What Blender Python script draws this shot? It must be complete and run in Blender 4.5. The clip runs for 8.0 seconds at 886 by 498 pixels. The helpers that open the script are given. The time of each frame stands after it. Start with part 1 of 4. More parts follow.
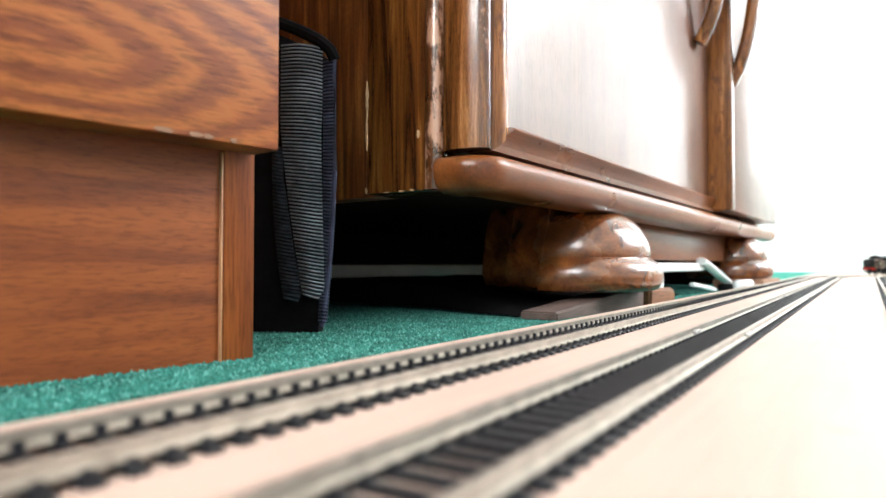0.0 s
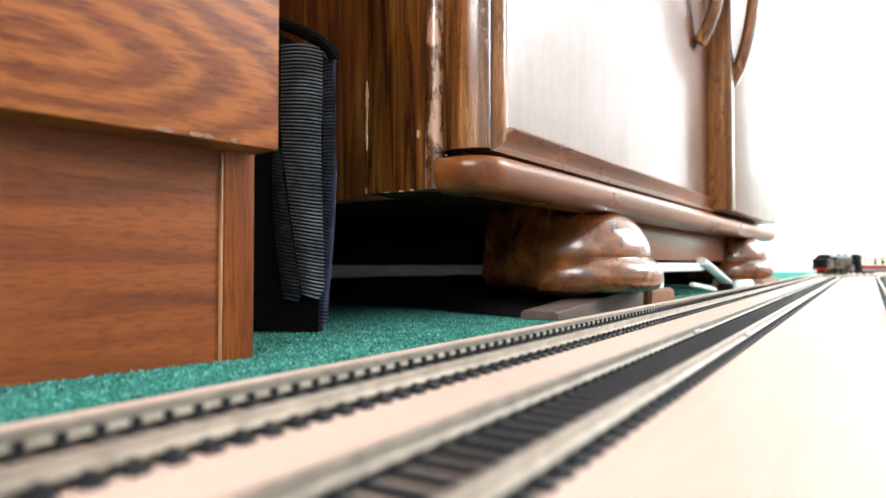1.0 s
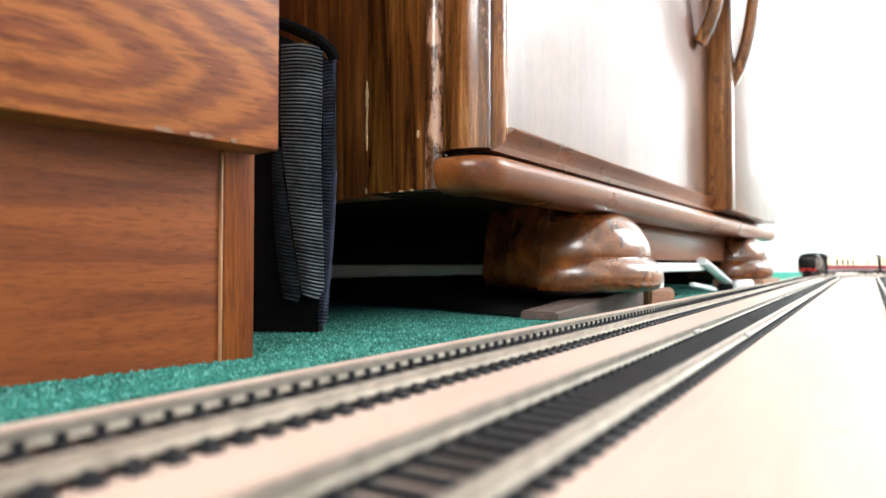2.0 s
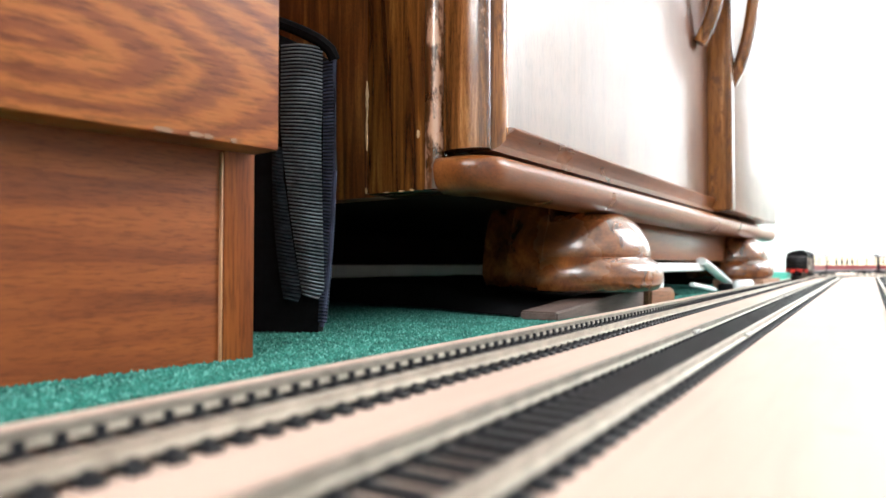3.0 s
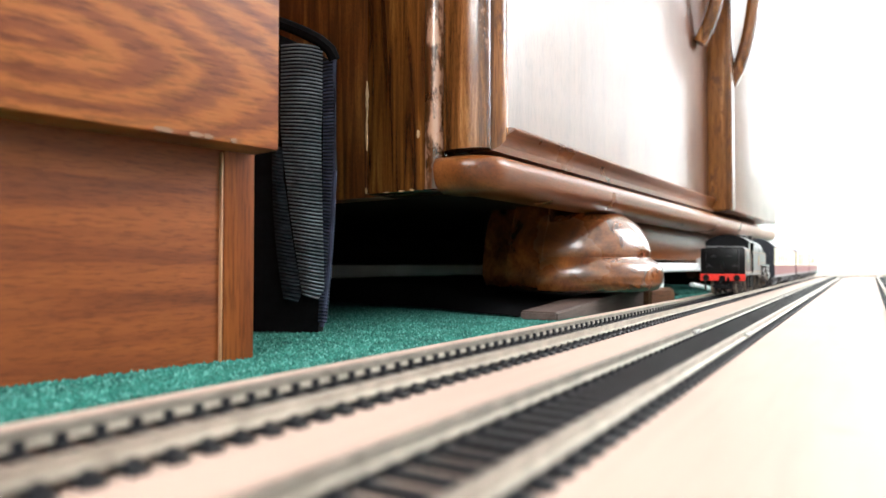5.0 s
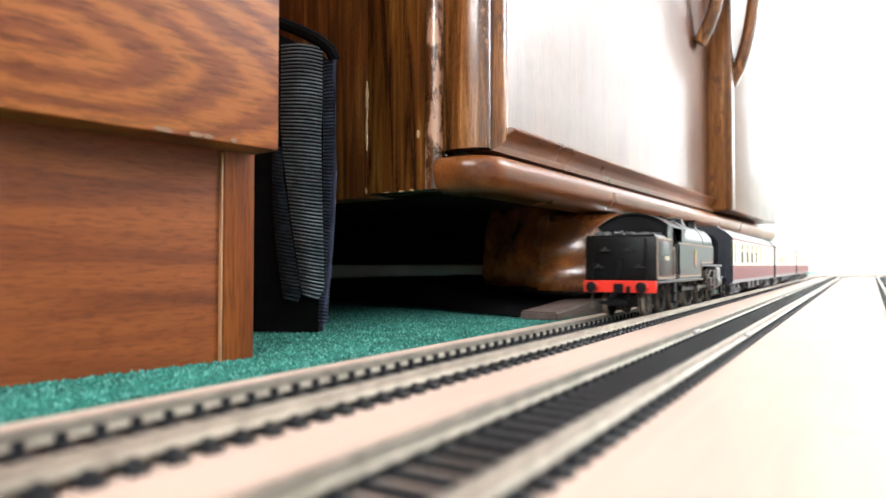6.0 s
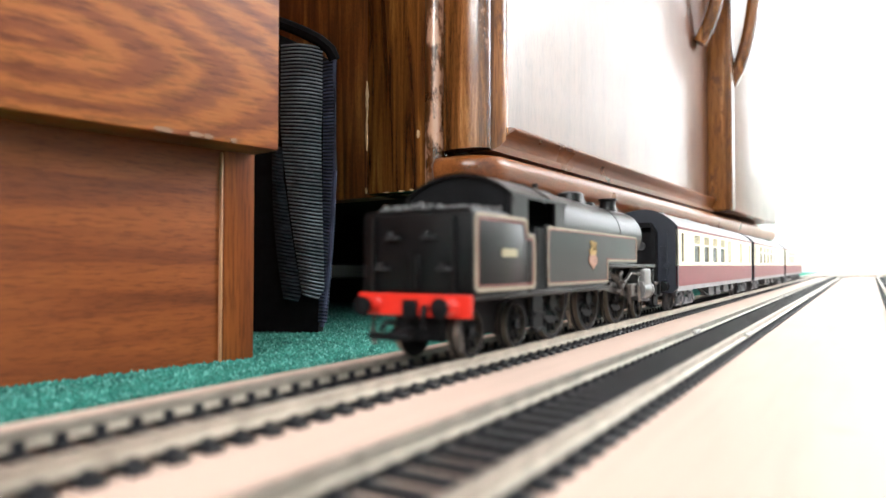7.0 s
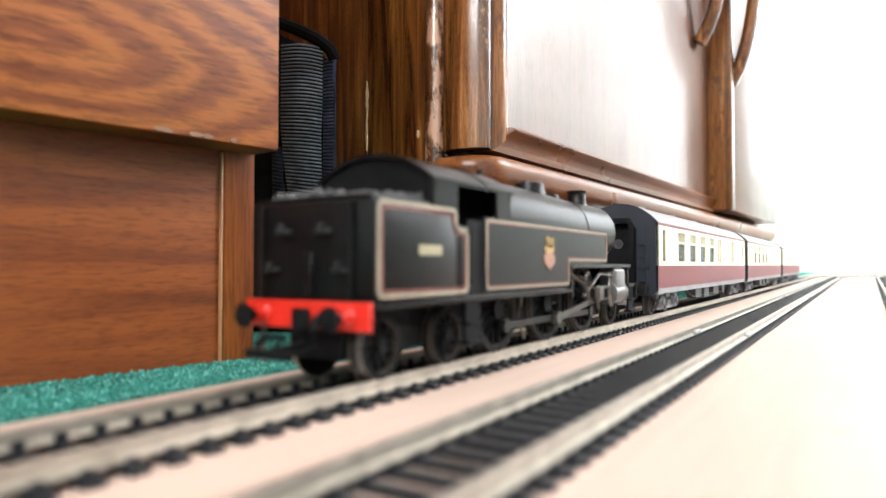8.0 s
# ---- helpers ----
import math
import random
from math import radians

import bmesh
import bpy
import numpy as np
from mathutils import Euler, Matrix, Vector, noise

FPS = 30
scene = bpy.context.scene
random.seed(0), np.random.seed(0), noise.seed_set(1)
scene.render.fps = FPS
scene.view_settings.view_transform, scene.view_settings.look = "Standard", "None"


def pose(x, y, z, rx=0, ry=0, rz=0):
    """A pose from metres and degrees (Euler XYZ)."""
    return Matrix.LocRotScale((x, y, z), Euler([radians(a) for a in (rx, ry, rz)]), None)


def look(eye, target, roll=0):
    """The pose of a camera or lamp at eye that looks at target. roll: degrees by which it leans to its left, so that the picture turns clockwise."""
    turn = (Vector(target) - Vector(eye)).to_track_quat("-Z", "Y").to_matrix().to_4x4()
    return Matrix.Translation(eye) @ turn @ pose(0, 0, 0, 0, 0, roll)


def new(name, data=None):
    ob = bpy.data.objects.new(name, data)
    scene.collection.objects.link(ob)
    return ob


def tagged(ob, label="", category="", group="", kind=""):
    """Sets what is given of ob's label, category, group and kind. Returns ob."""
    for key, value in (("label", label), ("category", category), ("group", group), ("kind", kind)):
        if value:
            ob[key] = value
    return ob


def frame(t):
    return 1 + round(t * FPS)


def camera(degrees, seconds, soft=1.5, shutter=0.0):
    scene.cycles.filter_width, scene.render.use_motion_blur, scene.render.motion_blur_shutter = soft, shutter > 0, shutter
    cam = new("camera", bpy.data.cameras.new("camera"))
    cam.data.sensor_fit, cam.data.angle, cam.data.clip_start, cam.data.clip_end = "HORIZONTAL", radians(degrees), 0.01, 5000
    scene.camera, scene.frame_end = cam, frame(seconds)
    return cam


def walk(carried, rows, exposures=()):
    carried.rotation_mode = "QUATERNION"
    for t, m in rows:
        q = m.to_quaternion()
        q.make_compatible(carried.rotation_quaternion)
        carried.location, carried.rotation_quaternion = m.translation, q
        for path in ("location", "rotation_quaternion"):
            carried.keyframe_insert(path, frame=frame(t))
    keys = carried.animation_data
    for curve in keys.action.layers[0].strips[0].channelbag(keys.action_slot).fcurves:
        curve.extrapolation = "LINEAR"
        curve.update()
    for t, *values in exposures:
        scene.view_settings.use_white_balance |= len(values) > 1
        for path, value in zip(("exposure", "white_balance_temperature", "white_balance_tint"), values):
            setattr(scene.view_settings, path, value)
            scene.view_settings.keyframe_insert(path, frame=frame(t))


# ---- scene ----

# ---- camera: stands still, a hand's width above the tracks ----
cam = camera(68.3, 8.0, soft=1.5, shutter=0.5)
cam.data.dof.use_dof = True
cam.data.dof.focus_distance = 0.36
cam.data.dof.aperture_fstop = 12.0
EYE = pose(0, 0, 0.038, 91.4, 0, 32.6)
walk(cam, [(0, EYE), (8, EYE)])

# ---- world and lights: daylight through three windows of a white room ----
world = bpy.data.worlds.new("sky")
scene.world = world
world.use_nodes = True
_bg = world.node_tree.nodes["Background"]
_sky = world.node_tree.nodes.new("ShaderNodeTexSky")
_sky.sky_type, _sky.sun_disc = "NISHITA", False
_sky.sun_elevation, _sky.sun_rotation = radians(40), radians(60)
world.node_tree.links.new(_sky.outputs[0], _bg.inputs[0])
_bg.inputs[1].default_value = 0.12


def window_lamp(name, eye, target, sx, sy, watts):
    lamp = bpy.data.lights.new(name, "AREA")
    lamp.shape, lamp.size, lamp.size_y, lamp.energy, lamp.color = "RECTANGLE", sx, sy, watts, (0.985, 0.988, 1.0)
    new(name, lamp).matrix_world = look(eye, target)


window_lamp("garden_window_light", (0.6, 4.12, 1.22), (0.6, 0, 1.22), 0.75, 1.6, 13)
window_lamp("side_window_light", (1.72, 2.35, 1.55), (0, 2.35, 0.8), 2.0, 1.3, 84)
window_lamp("rear_window_light", (0.5, -1.95, 1.62), (0.3, 0.6, 0.75), 1.4, 1.1, 49)
scene.view_settings.exposure = 0.76

# ---- materials ----
def nodes_of(name):
    m = bpy.data.materials.new(name)
    m.use_nodes = True
    t = m.node_tree
    b = t.nodes["Principled BSDF"]
    return m, t, b


def add(t, kind, **inputs):
    n = t.nodes.new(kind)
    for k, v in inputs.items():
        n.inputs[k].default_value = v
    return n


def ramp_node(t, src, stops):
    r = t.nodes.new("ShaderNodeValToRGB")
    el = r.color_ramp.elements
    while len(el) < len(stops):
        el.new(0.5)
    for e, (p, c) in zip(el, stops):
        e.position, e.color = p, (*c, 1)
    t.links.new(src, r.inputs[0])
    return r.outputs[0]


def coords(t, scale=(1, 1, 1), loc=(0, 0, 0), rot=(0, 0, 0)):
    c = t.nodes.new("ShaderNodeTexCoord")
    m = t.nodes.new("ShaderNodeMapping")
    m.inputs["Scale"].default_value, m.inputs["Location"].default_value, m.inputs["Rotation"].default_value = scale, loc, rot
    t.links.new(c.outputs["Object"], m.inputs[0])
    return m.outputs[0]


def noise_node(t, vec, scale, detail=4, rough=0.55, dist=0.0):
    n = add(t, "ShaderNodeTexNoise", Scale=scale, Detail=detail, Roughness=rough, Distortion=dist)
    t.links.new(vec, n.inputs["Vector"])
    return n.outputs[0]


def mix_col(t, fac, a, b, mode="MIX"):
    n = t.nodes.new("ShaderNodeMix")
    n.data_type, n.blend_type = "RGBA", mode
    for s, v in ((n.inputs[0], fac), (n.inputs[6], a), (n.inputs[7], b)):
        if isinstance(v, (int, float)):
            s.default_value = v
        elif isinstance(v, tuple):
            s.default_value = (*v, 1)
        else:
            t.links.new(v, s)
    return n.outputs[2]


def bump(t, b, height, strength, dist=0.001):
    n = add(t, "ShaderNodeBump", Strength=strength, Distance=dist)
    t.links.new(height, n.inputs["Height"])
    t.links.new(n.outputs[0], b.inputs["Normal"])


def plain(name, col, rough=0.5, metal=0.0, var=0.2, scale=120, grain=900, relief=0.2, spec=0.5, coat=0.0, dist=0.0004):
    """A surface of one colour with blotches and fine grain."""
    m, t, b = nodes_of(name)
    v = coords(t)
    n1, n2 = noise_node(t, v, scale), noise_node(t, v, grain, 3)
    lo, hi = tuple(c * (1 - var) for c in col), tuple(min(1, c * (1 + var)) for c in col)
    t.links.new(ramp_node(t, n1, [(0.3, lo), (0.7, hi)]), b.inputs["Base Color"])
    b.inputs["Roughness"].default_value, b.inputs["Metallic"].default_value = rough, metal
    b.inputs["Specular IOR Level"].default_value, b.inputs["Coat Weight"].default_value = spec, coat
    if relief:
        bump(t, b, n2, relief, dist)
    return m


def wood(name, stops, along="X", freq=1.0, rough=0.4, coat=0.0, cathedral=None, relief=0.15, wear=None, spec=0.5, pore=0.7, stain=None, pore_len=1.0, coat_rough=0.12):
    """Grain along one axis; cathedral=(x, z, length/height, rings per metre) makes nested arches on the front."""
    m, t, b = nodes_of(name)
    s = {"X": (2.2, 40, 40), "Y": (40, 2.2, 40), "Z": (40, 40, 2.2)}[along]
    v = coords(t, tuple(c * freq for c in s))
    bands = noise_node(t, v, 1.0, 6, 0.62, 0.6)
    fine = noise_node(t, coords(t, tuple(c * freq * (14 if c > 10 else 14 * pore_len) for c in s)), 1.0, 3, 0.6)
    if cathedral:
        x, z, el, rings = cathedral
        cv = coords(t, (1 / el, 0, 1), (-x / el, 0, -z))
        wob = noise_node(t, coords(t, (14, 14, 40)), 1.0, 7, 0.7)
        ln = t.nodes.new("ShaderNodeVectorMath")
        ln.operation = "LENGTH"
        t.links.new(cv, ln.inputs[0])
        mul = t.nodes.new("ShaderNodeMath")
        mul.operation = "MULTIPLY_ADD"
        mul.inputs[1].default_value = rings
        t.links.new(ln.outputs["Value"], mul.inputs[0])
        w2 = t.nodes.new("ShaderNodeMath")
        w2.operation = "MULTIPLY"
        w2.inputs[1].default_value = 11.0
        t.links.new(wob, w2.inputs[0])
        jag = t.nodes.new("ShaderNodeMath")
        jag.operation = "MULTIPLY_ADD"
        jag.inputs[1].default_value = 5.5
        t.links.new(noise_node(t, coords(t, (55, 55, 520)), 1.0, 4, 0.65), jag.inputs[0])
        t.links.new(w2.outputs[0], jag.inputs[2])
        t.links.new(jag.outputs[0], mul.inputs[2])
        sn = t.nodes.new("ShaderNodeMath")
        sn.operation = "SINE"
        t.links.new(mul.outputs[0], sn.inputs[0])
        mr = add(t, "ShaderNodeMapRange")
        mr.inputs["From Min"].default_value = -1
        t.links.new(sn.outputs[0], mr.inputs["Value"])
        av = t.nodes.new("ShaderNodeMath")
        av.operation = "MULTIPLY_ADD"
        av.inputs[1].default_value = 0.55
        t.links.new(mr.outputs[0], av.inputs[0])
        hb = t.nodes.new("ShaderNodeMath")
        hb.operation = "MULTIPLY"
        hb.inputs[1].default_value = 0.24
        t.links.new(bands, hb.inputs[0])
        t.links.new(hb.outputs[0], av.inputs[2])
        bands = av.outputs[0]
    col = ramp_node(t, bands, stops)
    pores = ramp_node(t, fine, [(0.36, (0.42, 0.38, 0.35)), (0.52, (1, 1, 1))])
    col = mix_col(t, pore, col, pores, "MULTIPLY")
    if stain:
        spots = noise_node(t, coords(t, (38, 38, 38)), 1.0, 3, 0.5)
        mask = ramp_node(t, spots, [(0.70, (0, 0, 0)), (0.76, (0.6, 0.6, 0.6))])
        col = mix_col(t, mask, col, stain)
    if wear:
        k = wear[2] if len(wear) > 2 else 1.0
        patch = noise_node(t, coords(t, (26 * k, 26 * k, 12 * k)), 1.0, 6, 0.72)
        mask = ramp_node(t, patch, [(wear[0], (0, 0, 0)), (wear[0] + 0.07, (1, 1, 1))])
        col = mix_col(t, mask, col, wear[1])
    t.links.new(col, b.inputs["Base Color"])
    rv = noise_node(t, coords(t, (14, 14, 14)), 1.0, 4)
    mr = add(t, "ShaderNodeMapRange")
    mr.inputs["To Min"].default_value, mr.inputs["To Max"].default_value = rough * 0.7, rough * 1.3
    t.links.new(rv, mr.inputs["Value"])
    t.links.new(mr.outputs[0], b.inputs["Roughness"])
    b.inputs["Coat Weight"].default_value, b.inputs["Coat Roughness"].default_value = coat, coat_rough
    b.inputs["Specular IOR Level"].default_value = spec
    bump(t, b, fine, relief, 0.0004)
    return m


TEAK = [(0.3, (0.085, 0.021, 0.0055)), (0.42, (0.150, 0.037, 0.0085)), (0.55, (0.205, 0.055, 0.0115)), (0.72, (0.272, 0.081, 0.017))]
TEAK_ARCH = [(0.15, (0.155, 0.040, 0.0110)), (0.34, (0.195, 0.054, 0.0125)), (0.5, (0.238, 0.072, 0.0150)), (0.72, (0.280, 0.093, 0.019))]
OAK_DARK = [(0.32, (0.055, 0.015, 0.005)), (0.50, (0.21, 0.068, 0.018)), (0.68, (0.48, 0.185, 0.048))]
OAK_POST = [(0.28, (0.018, 0.005, 0.002)), (0.45, (0.070, 0.022, 0.005)), (0.58, (0.165, 0.060, 0.012)), (0.76, (0.36, 0.165, 0.040))]
OAK_MID = [(0.3, (0.060, 0.016, 0.0045)), (0.5, (0.150, 0.046, 0.0115)), (0.7, (0.25, 0.087, 0.0235))]
OAK_AMBER = [(0.32, (0.022, 0.007, 0.002)), (0.46, (0.085, 0.029, 0.007)), (0.58, (0.19, 0.072, 0.018)), (0.75, (0.40, 0.19, 0.075))]
m_teak = wood("teak_laminate", TEAK, "X", 1.6, 0.46, spec=0.28, pore=0.5, pore_len=3.0)
m_teak_arch = wood("teak_laminate_arched", TEAK_ARCH, "X", 1.0, 0.45, spec=0.28, cathedral=(-0.088, 0.106, 3.2, 760), pore=0.6, pore_len=3.0)
m_teak_edge = wood("teak_edging", TEAK, "Z", 1.8, 0.46, spec=0.28)
# paler than the teak edging: the bead's bright highlight is painted in
m_bead = wood("highlight_pale_edging", [(0.3, (0.30, 0.13, 0.055)), (0.7, (0.50, 0.27, 0.14))], "Z", 1.8, 0.35, 0.5)
m_dark = wood("varnished_dark_oak", OAK_POST, "Z", 3.6, 0.22, 0.6, wear=(0.66, (0.045, 0.016, 0.006), 1.2), pore=0.5, pore_len=3.0)
m_worn = wood("worn_post_edge", OAK_AMBER, "Z", 1.6, 0.3, 0.9, wear=(0.50, (0.42, 0.23, 0.15), 2.0))
m_side = wood("varnished_oak_side", OAK_DARK, "Z", 4.2, 0.3, 0.5, wear=(0.76, (0.22, 0.11, 0.06), 4.0), pore=0.85, pore_len=4.0)
m_mid = wood("varnished_oak_trim", OAK_MID, "X", 1.4, 0.30, 0.22, spec=0.28, coat_rough=0.2, pore=0.5, relief=0.05, pore_len=3.0)
m_pilaster = wood("worn_oak_pilaster", OAK_AMBER, "Z", 3.0, 0.26, 0.7, wear=(0.53, (0.36, 0.185, 0.11), 1.1), spec=0.4, pore=0.6, pore_len=3.0)
m_post = wood("varnished_oak_post", OAK_AMBER, "Z", 1.8, 0.24, 0.25, wear=(0.53, (0.085, 0.031, 0.012), 2.6), spec=0.3)
m_panel = wood("polished_door_veneer", [(0.3, (0.080, 0.034, 0.018)), (0.7, (0.13, 0.056, 0.029))], "Z", 2.0, 0.40, 0.6, spec=0.5, pore=0.6, pore_len=2.0, coat_rough=0.2)
OAK_FOOT = [(0.3, (0.030, 0.008, 0.0025)), (0.46, (0.105, 0.030, 0.0075)), (0.6, (0.20, 0.065, 0.0165)), (0.75, (0.31, 0.12, 0.036))]
m_foot = wood("turned_oak_foot", OAK_FOOT, "X", 1.0, 0.26, 0.85, wear=(0.57, (0.038, 0.012, 0.005), 1.3), pore=0.4, pore_len=2.0, relief=0.06, coat_rough=0.18)
m_block = wood("rough_softwood", [(0.3, (0.16, 0.08, 0.045)), (0.7, (0.34, 0.19, 0.11))], "X", 1.5, 0.7, relief=0.5)
m_packing = wood("dark_hardwood_packing", [(0.3, (0.055, 0.035, 0.030)), (0.7, (0.13, 0.085, 0.072))], "X", 1.5, 0.6, relief=0.5)
m_tan_block = wood("tan_hardwood_block", [(0.3, (0.14, 0.05, 0.02)), (0.7, (0.30, 0.13, 0.06))], "X", 1.5, 0.5, 0.3, relief=0.4, wear=(0.6, (0.36, 0.24, 0.17), 2.0))
m_bare = plain("bare_splintered_wood", (0.52, 0.36, 0.2), 0.8, 0, 0.3, 400, 1500, 0.5)
# near-black: the shade beneath the wardrobe is put into this wood's colour
m_under = plain("shade_darkened_underside_wood", (0.018, 0.012, 0.009), 0.9, spec=0.1)
m_board = wood("pale_plywood", [(0.2, (0.48, 0.345, 0.280)), (0.5, (0.525, 0.385, 0.318)), (0.8, (0.57, 0.425, 0.355))], "Y", 0.35, 0.5, relief=0.08, pore=0.12, stain=(0.36, 0.23, 0.18))
m_rail = plain("nickel_silver_rail", (0.42, 0.385, 0.33), 0.36, 0.7, 0.25, 200, 1500, 0.1)
m_joiner = plain("bright_joiner_metal", (0.38, 0.37, 0.35), 0.3, 0.9, 0.2, 200)
m_sleeper = plain("black_plastic_sleeper", (0.009, 0.010, 0.013), 0.45, 0, 0.5, 300, 1200, 0.4, 0.22)
m_white = plain("white_wall_paint", (0.84, 0.84, 0.83), 0.7, 0, 0.03, 4, 300, 0.1)
m_ceiling = plain("ceiling_paint", (0.85, 0.85, 0.84), 0.8, 0, 0.03, 4, 300, 0.1)
m_skirt = plain("white_gloss_paint", (0.8, 0.8, 0.78), 0.35, 0, 0.05, 8, 300, 0.1)
m_frame = plain("white_window_frame", (0.8, 0.8, 0.8), 0.4, 0, 0.04)
m_plastic = plain("white_plastic", (0.82, 0.83, 0.84), 0.35, 0, 0.05)
m_black = plain("black_cloth", (0.005, 0.005, 0.006), 0.9, 0, 0.3, 200, 1600, 0.4, 0.1)
# darker copy of the grey webbing: the inner strip's shade as colour
m_web_shade = plain("shaded_webbing", (0.030, 0.036, 0.045), 0.85, 0, 0.4, 200, 1800, 0.4, 0.1)
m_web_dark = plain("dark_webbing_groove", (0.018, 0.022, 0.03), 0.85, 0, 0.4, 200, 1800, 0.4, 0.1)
m_web = plain("ribbed_grey_black_webbing", (0.15, 0.175, 0.205), 0.75, 0, 0.5, 90, 1800, 0.6, 0.15)
m_web2 = plain("navy_binding_tape", (0.040, 0.048, 0.085), 0.75, 0, 0.5, 120, 1800, 0.6, 0.15)
m_loco = plain("satin_black_loco_paint", (0.0045, 0.0045, 0.005), 0.28, 0, 0.3, 90, 900, 0.12, 0.16)
m_matt = plain("dull_black_plastic", (0.0045, 0.0045, 0.0055), 0.6, 0, 0.35, 200, 1000, 0.2, 0.12)
# lighter than the loco black: the lamp irons' glints put into the colour
m_iron = plain("glint_lightened_ironwork", (0.020, 0.020, 0.022), 0.5, 0, 0.35, 200, 1000, 0.2, 0.3)
m_navy = plain("dark_coach_end_plastic", (0.011, 0.014, 0.022), 0.42, 0, 0.2, 150, 900, 0.15)
m_red = plain("red_buffer_beam_paint", (0.55, 0.022, 0.012), 0.28, 0, 0.12)
m_line = plain("straw_lining", (0.25, 0.205, 0.145), 0.5, 0, 0.15)
m_redline = plain("red_lining", (0.17, 0.035, 0.025), 0.5, 0, 0.15)
m_gold = plain("gold_transfer", (0.32, 0.20, 0.05), 0.5, 0, 0.5, 1400)
m_cream_num = plain("cream_transfer", (0.31, 0.275, 0.17), 0.5, 0, 0.1)
m_crest = plain("pale_red_transfer", (0.27, 0.13, 0.085), 0.5, 0, 0.4, 1400)
m_coal = plain("dusty_coal", (0.06, 0.06, 0.062), 0.6, 0, 0.5, 400, 900, 0.8)
m_steel = plain("dull_steel_rods", (0.11, 0.103, 0.097), 0.42, 0.75, 0.25, 200)
m_tyre = plain("worn_tyre_metal", (0.26, 0.225, 0.185), 0.36, 0.8, 0.3, 200)
m_cream = plain("coach_cream_paint", (0.72, 0.66, 0.47), 0.35, 0, 0.05)
m_crimson = plain("coach_crimson_paint", (0.15, 0.010, 0.017), 0.4, 0, 0.12, spec=0.3)
m_roof = plain("coach_grey_roof", (0.20, 0.20, 0.205), 0.5, 0, 0.12)
m_grey = plain("grey_underframe_plastic", (0.055, 0.055, 0.06), 0.6, 0, 0.4, 200)
m_bogie = plain("dusty_grey_bogie_plastic", (0.085, 0.085, 0.095), 0.45, 0, 0.4, 300)
m_cylinder = plain("weathered_grey_cylinder_paint", (0.105, 0.10, 0.10), 0.36, 0, 0.35, 200)
m_solebar = plain("pale_grey_solebar_plastic", (0.24, 0.24, 0.25), 0.5, 0, 0.2, 200)
# rod steel darkened in its colour for the shadow below the tanks
m_rod = plain("shade_darkened_rod", (0.030, 0.028, 0.027), 0.45, 0.6, 0.3, 200)
m_interior = plain("dim_coach_seat", (0.05, 0.04, 0.03), 0.7, 0, 0.3)


def carpet_material():
    m, t, b = nodes_of("green_pile_carpet")
    v = coords(t)
    n1, n2 = noise_node(t, v, 55, 6, 0.7), noise_node(t, v, 420, 4, 0.7)
    c1 = ramp_node(t, n1, [(0.3, (0.012, 0.15, 0.11)), (0.5, (0.03, 0.25, 0.19)), (0.72, (0.085, 0.38, 0.30))])
    c2 = ramp_node(t, n2, [(0.3, (0.5, 0.5, 0.5)), (0.7, (1.25, 1.25, 1.25))])
    t.links.new(mix_col(t, 0.8, c1, c2, "MULTIPLY"), b.inputs["Base Color"])
    b.inputs["Roughness"].default_value = 0.95
    b.inputs["Specular IOR Level"].default_value = 0.15
    bump(t, b, n2, 0.9, 0.003)
    return m


m_carpet = carpet_material()


def glass_material(name="window_glass", tint=(0.95, 0.97, 0.97, 1), ior=1.45, rough=0.0):
    m, t, b = nodes_of(name)
    b.inputs["IOR"].default_value = ior
    b.inputs["Transmission Weight"].default_value, b.inputs["Roughness"].default_value = 1.0, rough
    b.inputs["Base Color"].default_value = tint
    return m


m_glass = glass_material()
m_glazing = glass_material("dull_smoky_coach_glazing", (0.45, 0.46, 0.46, 1), 1.12, 0.12)

# ---- mesh helpers ----
MM = 0.001


def part(name, bm, material, parent=None, label="", scale=1.0, smooth=40, at=None):
    """One mesh object under a thing or a part."""
    if scale != 1.0:
        bmesh.ops.scale(bm, vec=(scale,) * 3, verts=bm.verts)
    bmesh.ops.recalc_face_normals(bm, faces=bm.faces)
    me = bpy.data.meshes.new(name)
    bm.to_mesh(me)
    bm.free()
    me.materials.append(material)
    if smooth:
        me.polygons.foreach_set("use_smooth", [True] * len(me.polygons))
        me.set_sharp_from_angle(angle=radians(smooth))
    ob = new(name, me)
    if parent:
        ob.parent = parent
    if at is not None:
        ob.matrix_basis = at
    return tagged(ob, label)


def thing(name, label, category, m=None, group="", kind=""):
    ob = tagged(new(name), label, category, group, kind)
    if m is not None:
        ob.matrix_basis = m
    return ob


def box(bm, lo, hi, bev=0.0, seg=2):
    g = bmesh.ops.create_cube(bm, size=1.0)["verts"]
    for v in g:
        v.co = Vector([lo[k] + (v.co[k] + 0.5) * (hi[k] - lo[k]) for k in range(3)])
    if bev:
        es = list({e for v in g for e in v.link_edges})
        bmesh.ops.bevel(bm, geom=es, offset=bev, segments=seg, profile=0.5, affect="EDGES")
    return bm


def boxes(*args):
    bm = bmesh.new()
    for a in args:
        box(bm, *a)
    return bm


def rod(bm, p, q, r, n=16, r2=None):
    p, q = Vector(p), Vector(q)
    d = q - p
    m = Matrix.Translation((p + q) / 2) @ d.to_track_quat("Z", "Y").to_matrix().to_4x4()
    bmesh.ops.create_cone(bm, cap_ends=True, segments=n, radius1=r, radius2=r if r2 is None else r2, depth=d.length, matrix=m)
    return bm


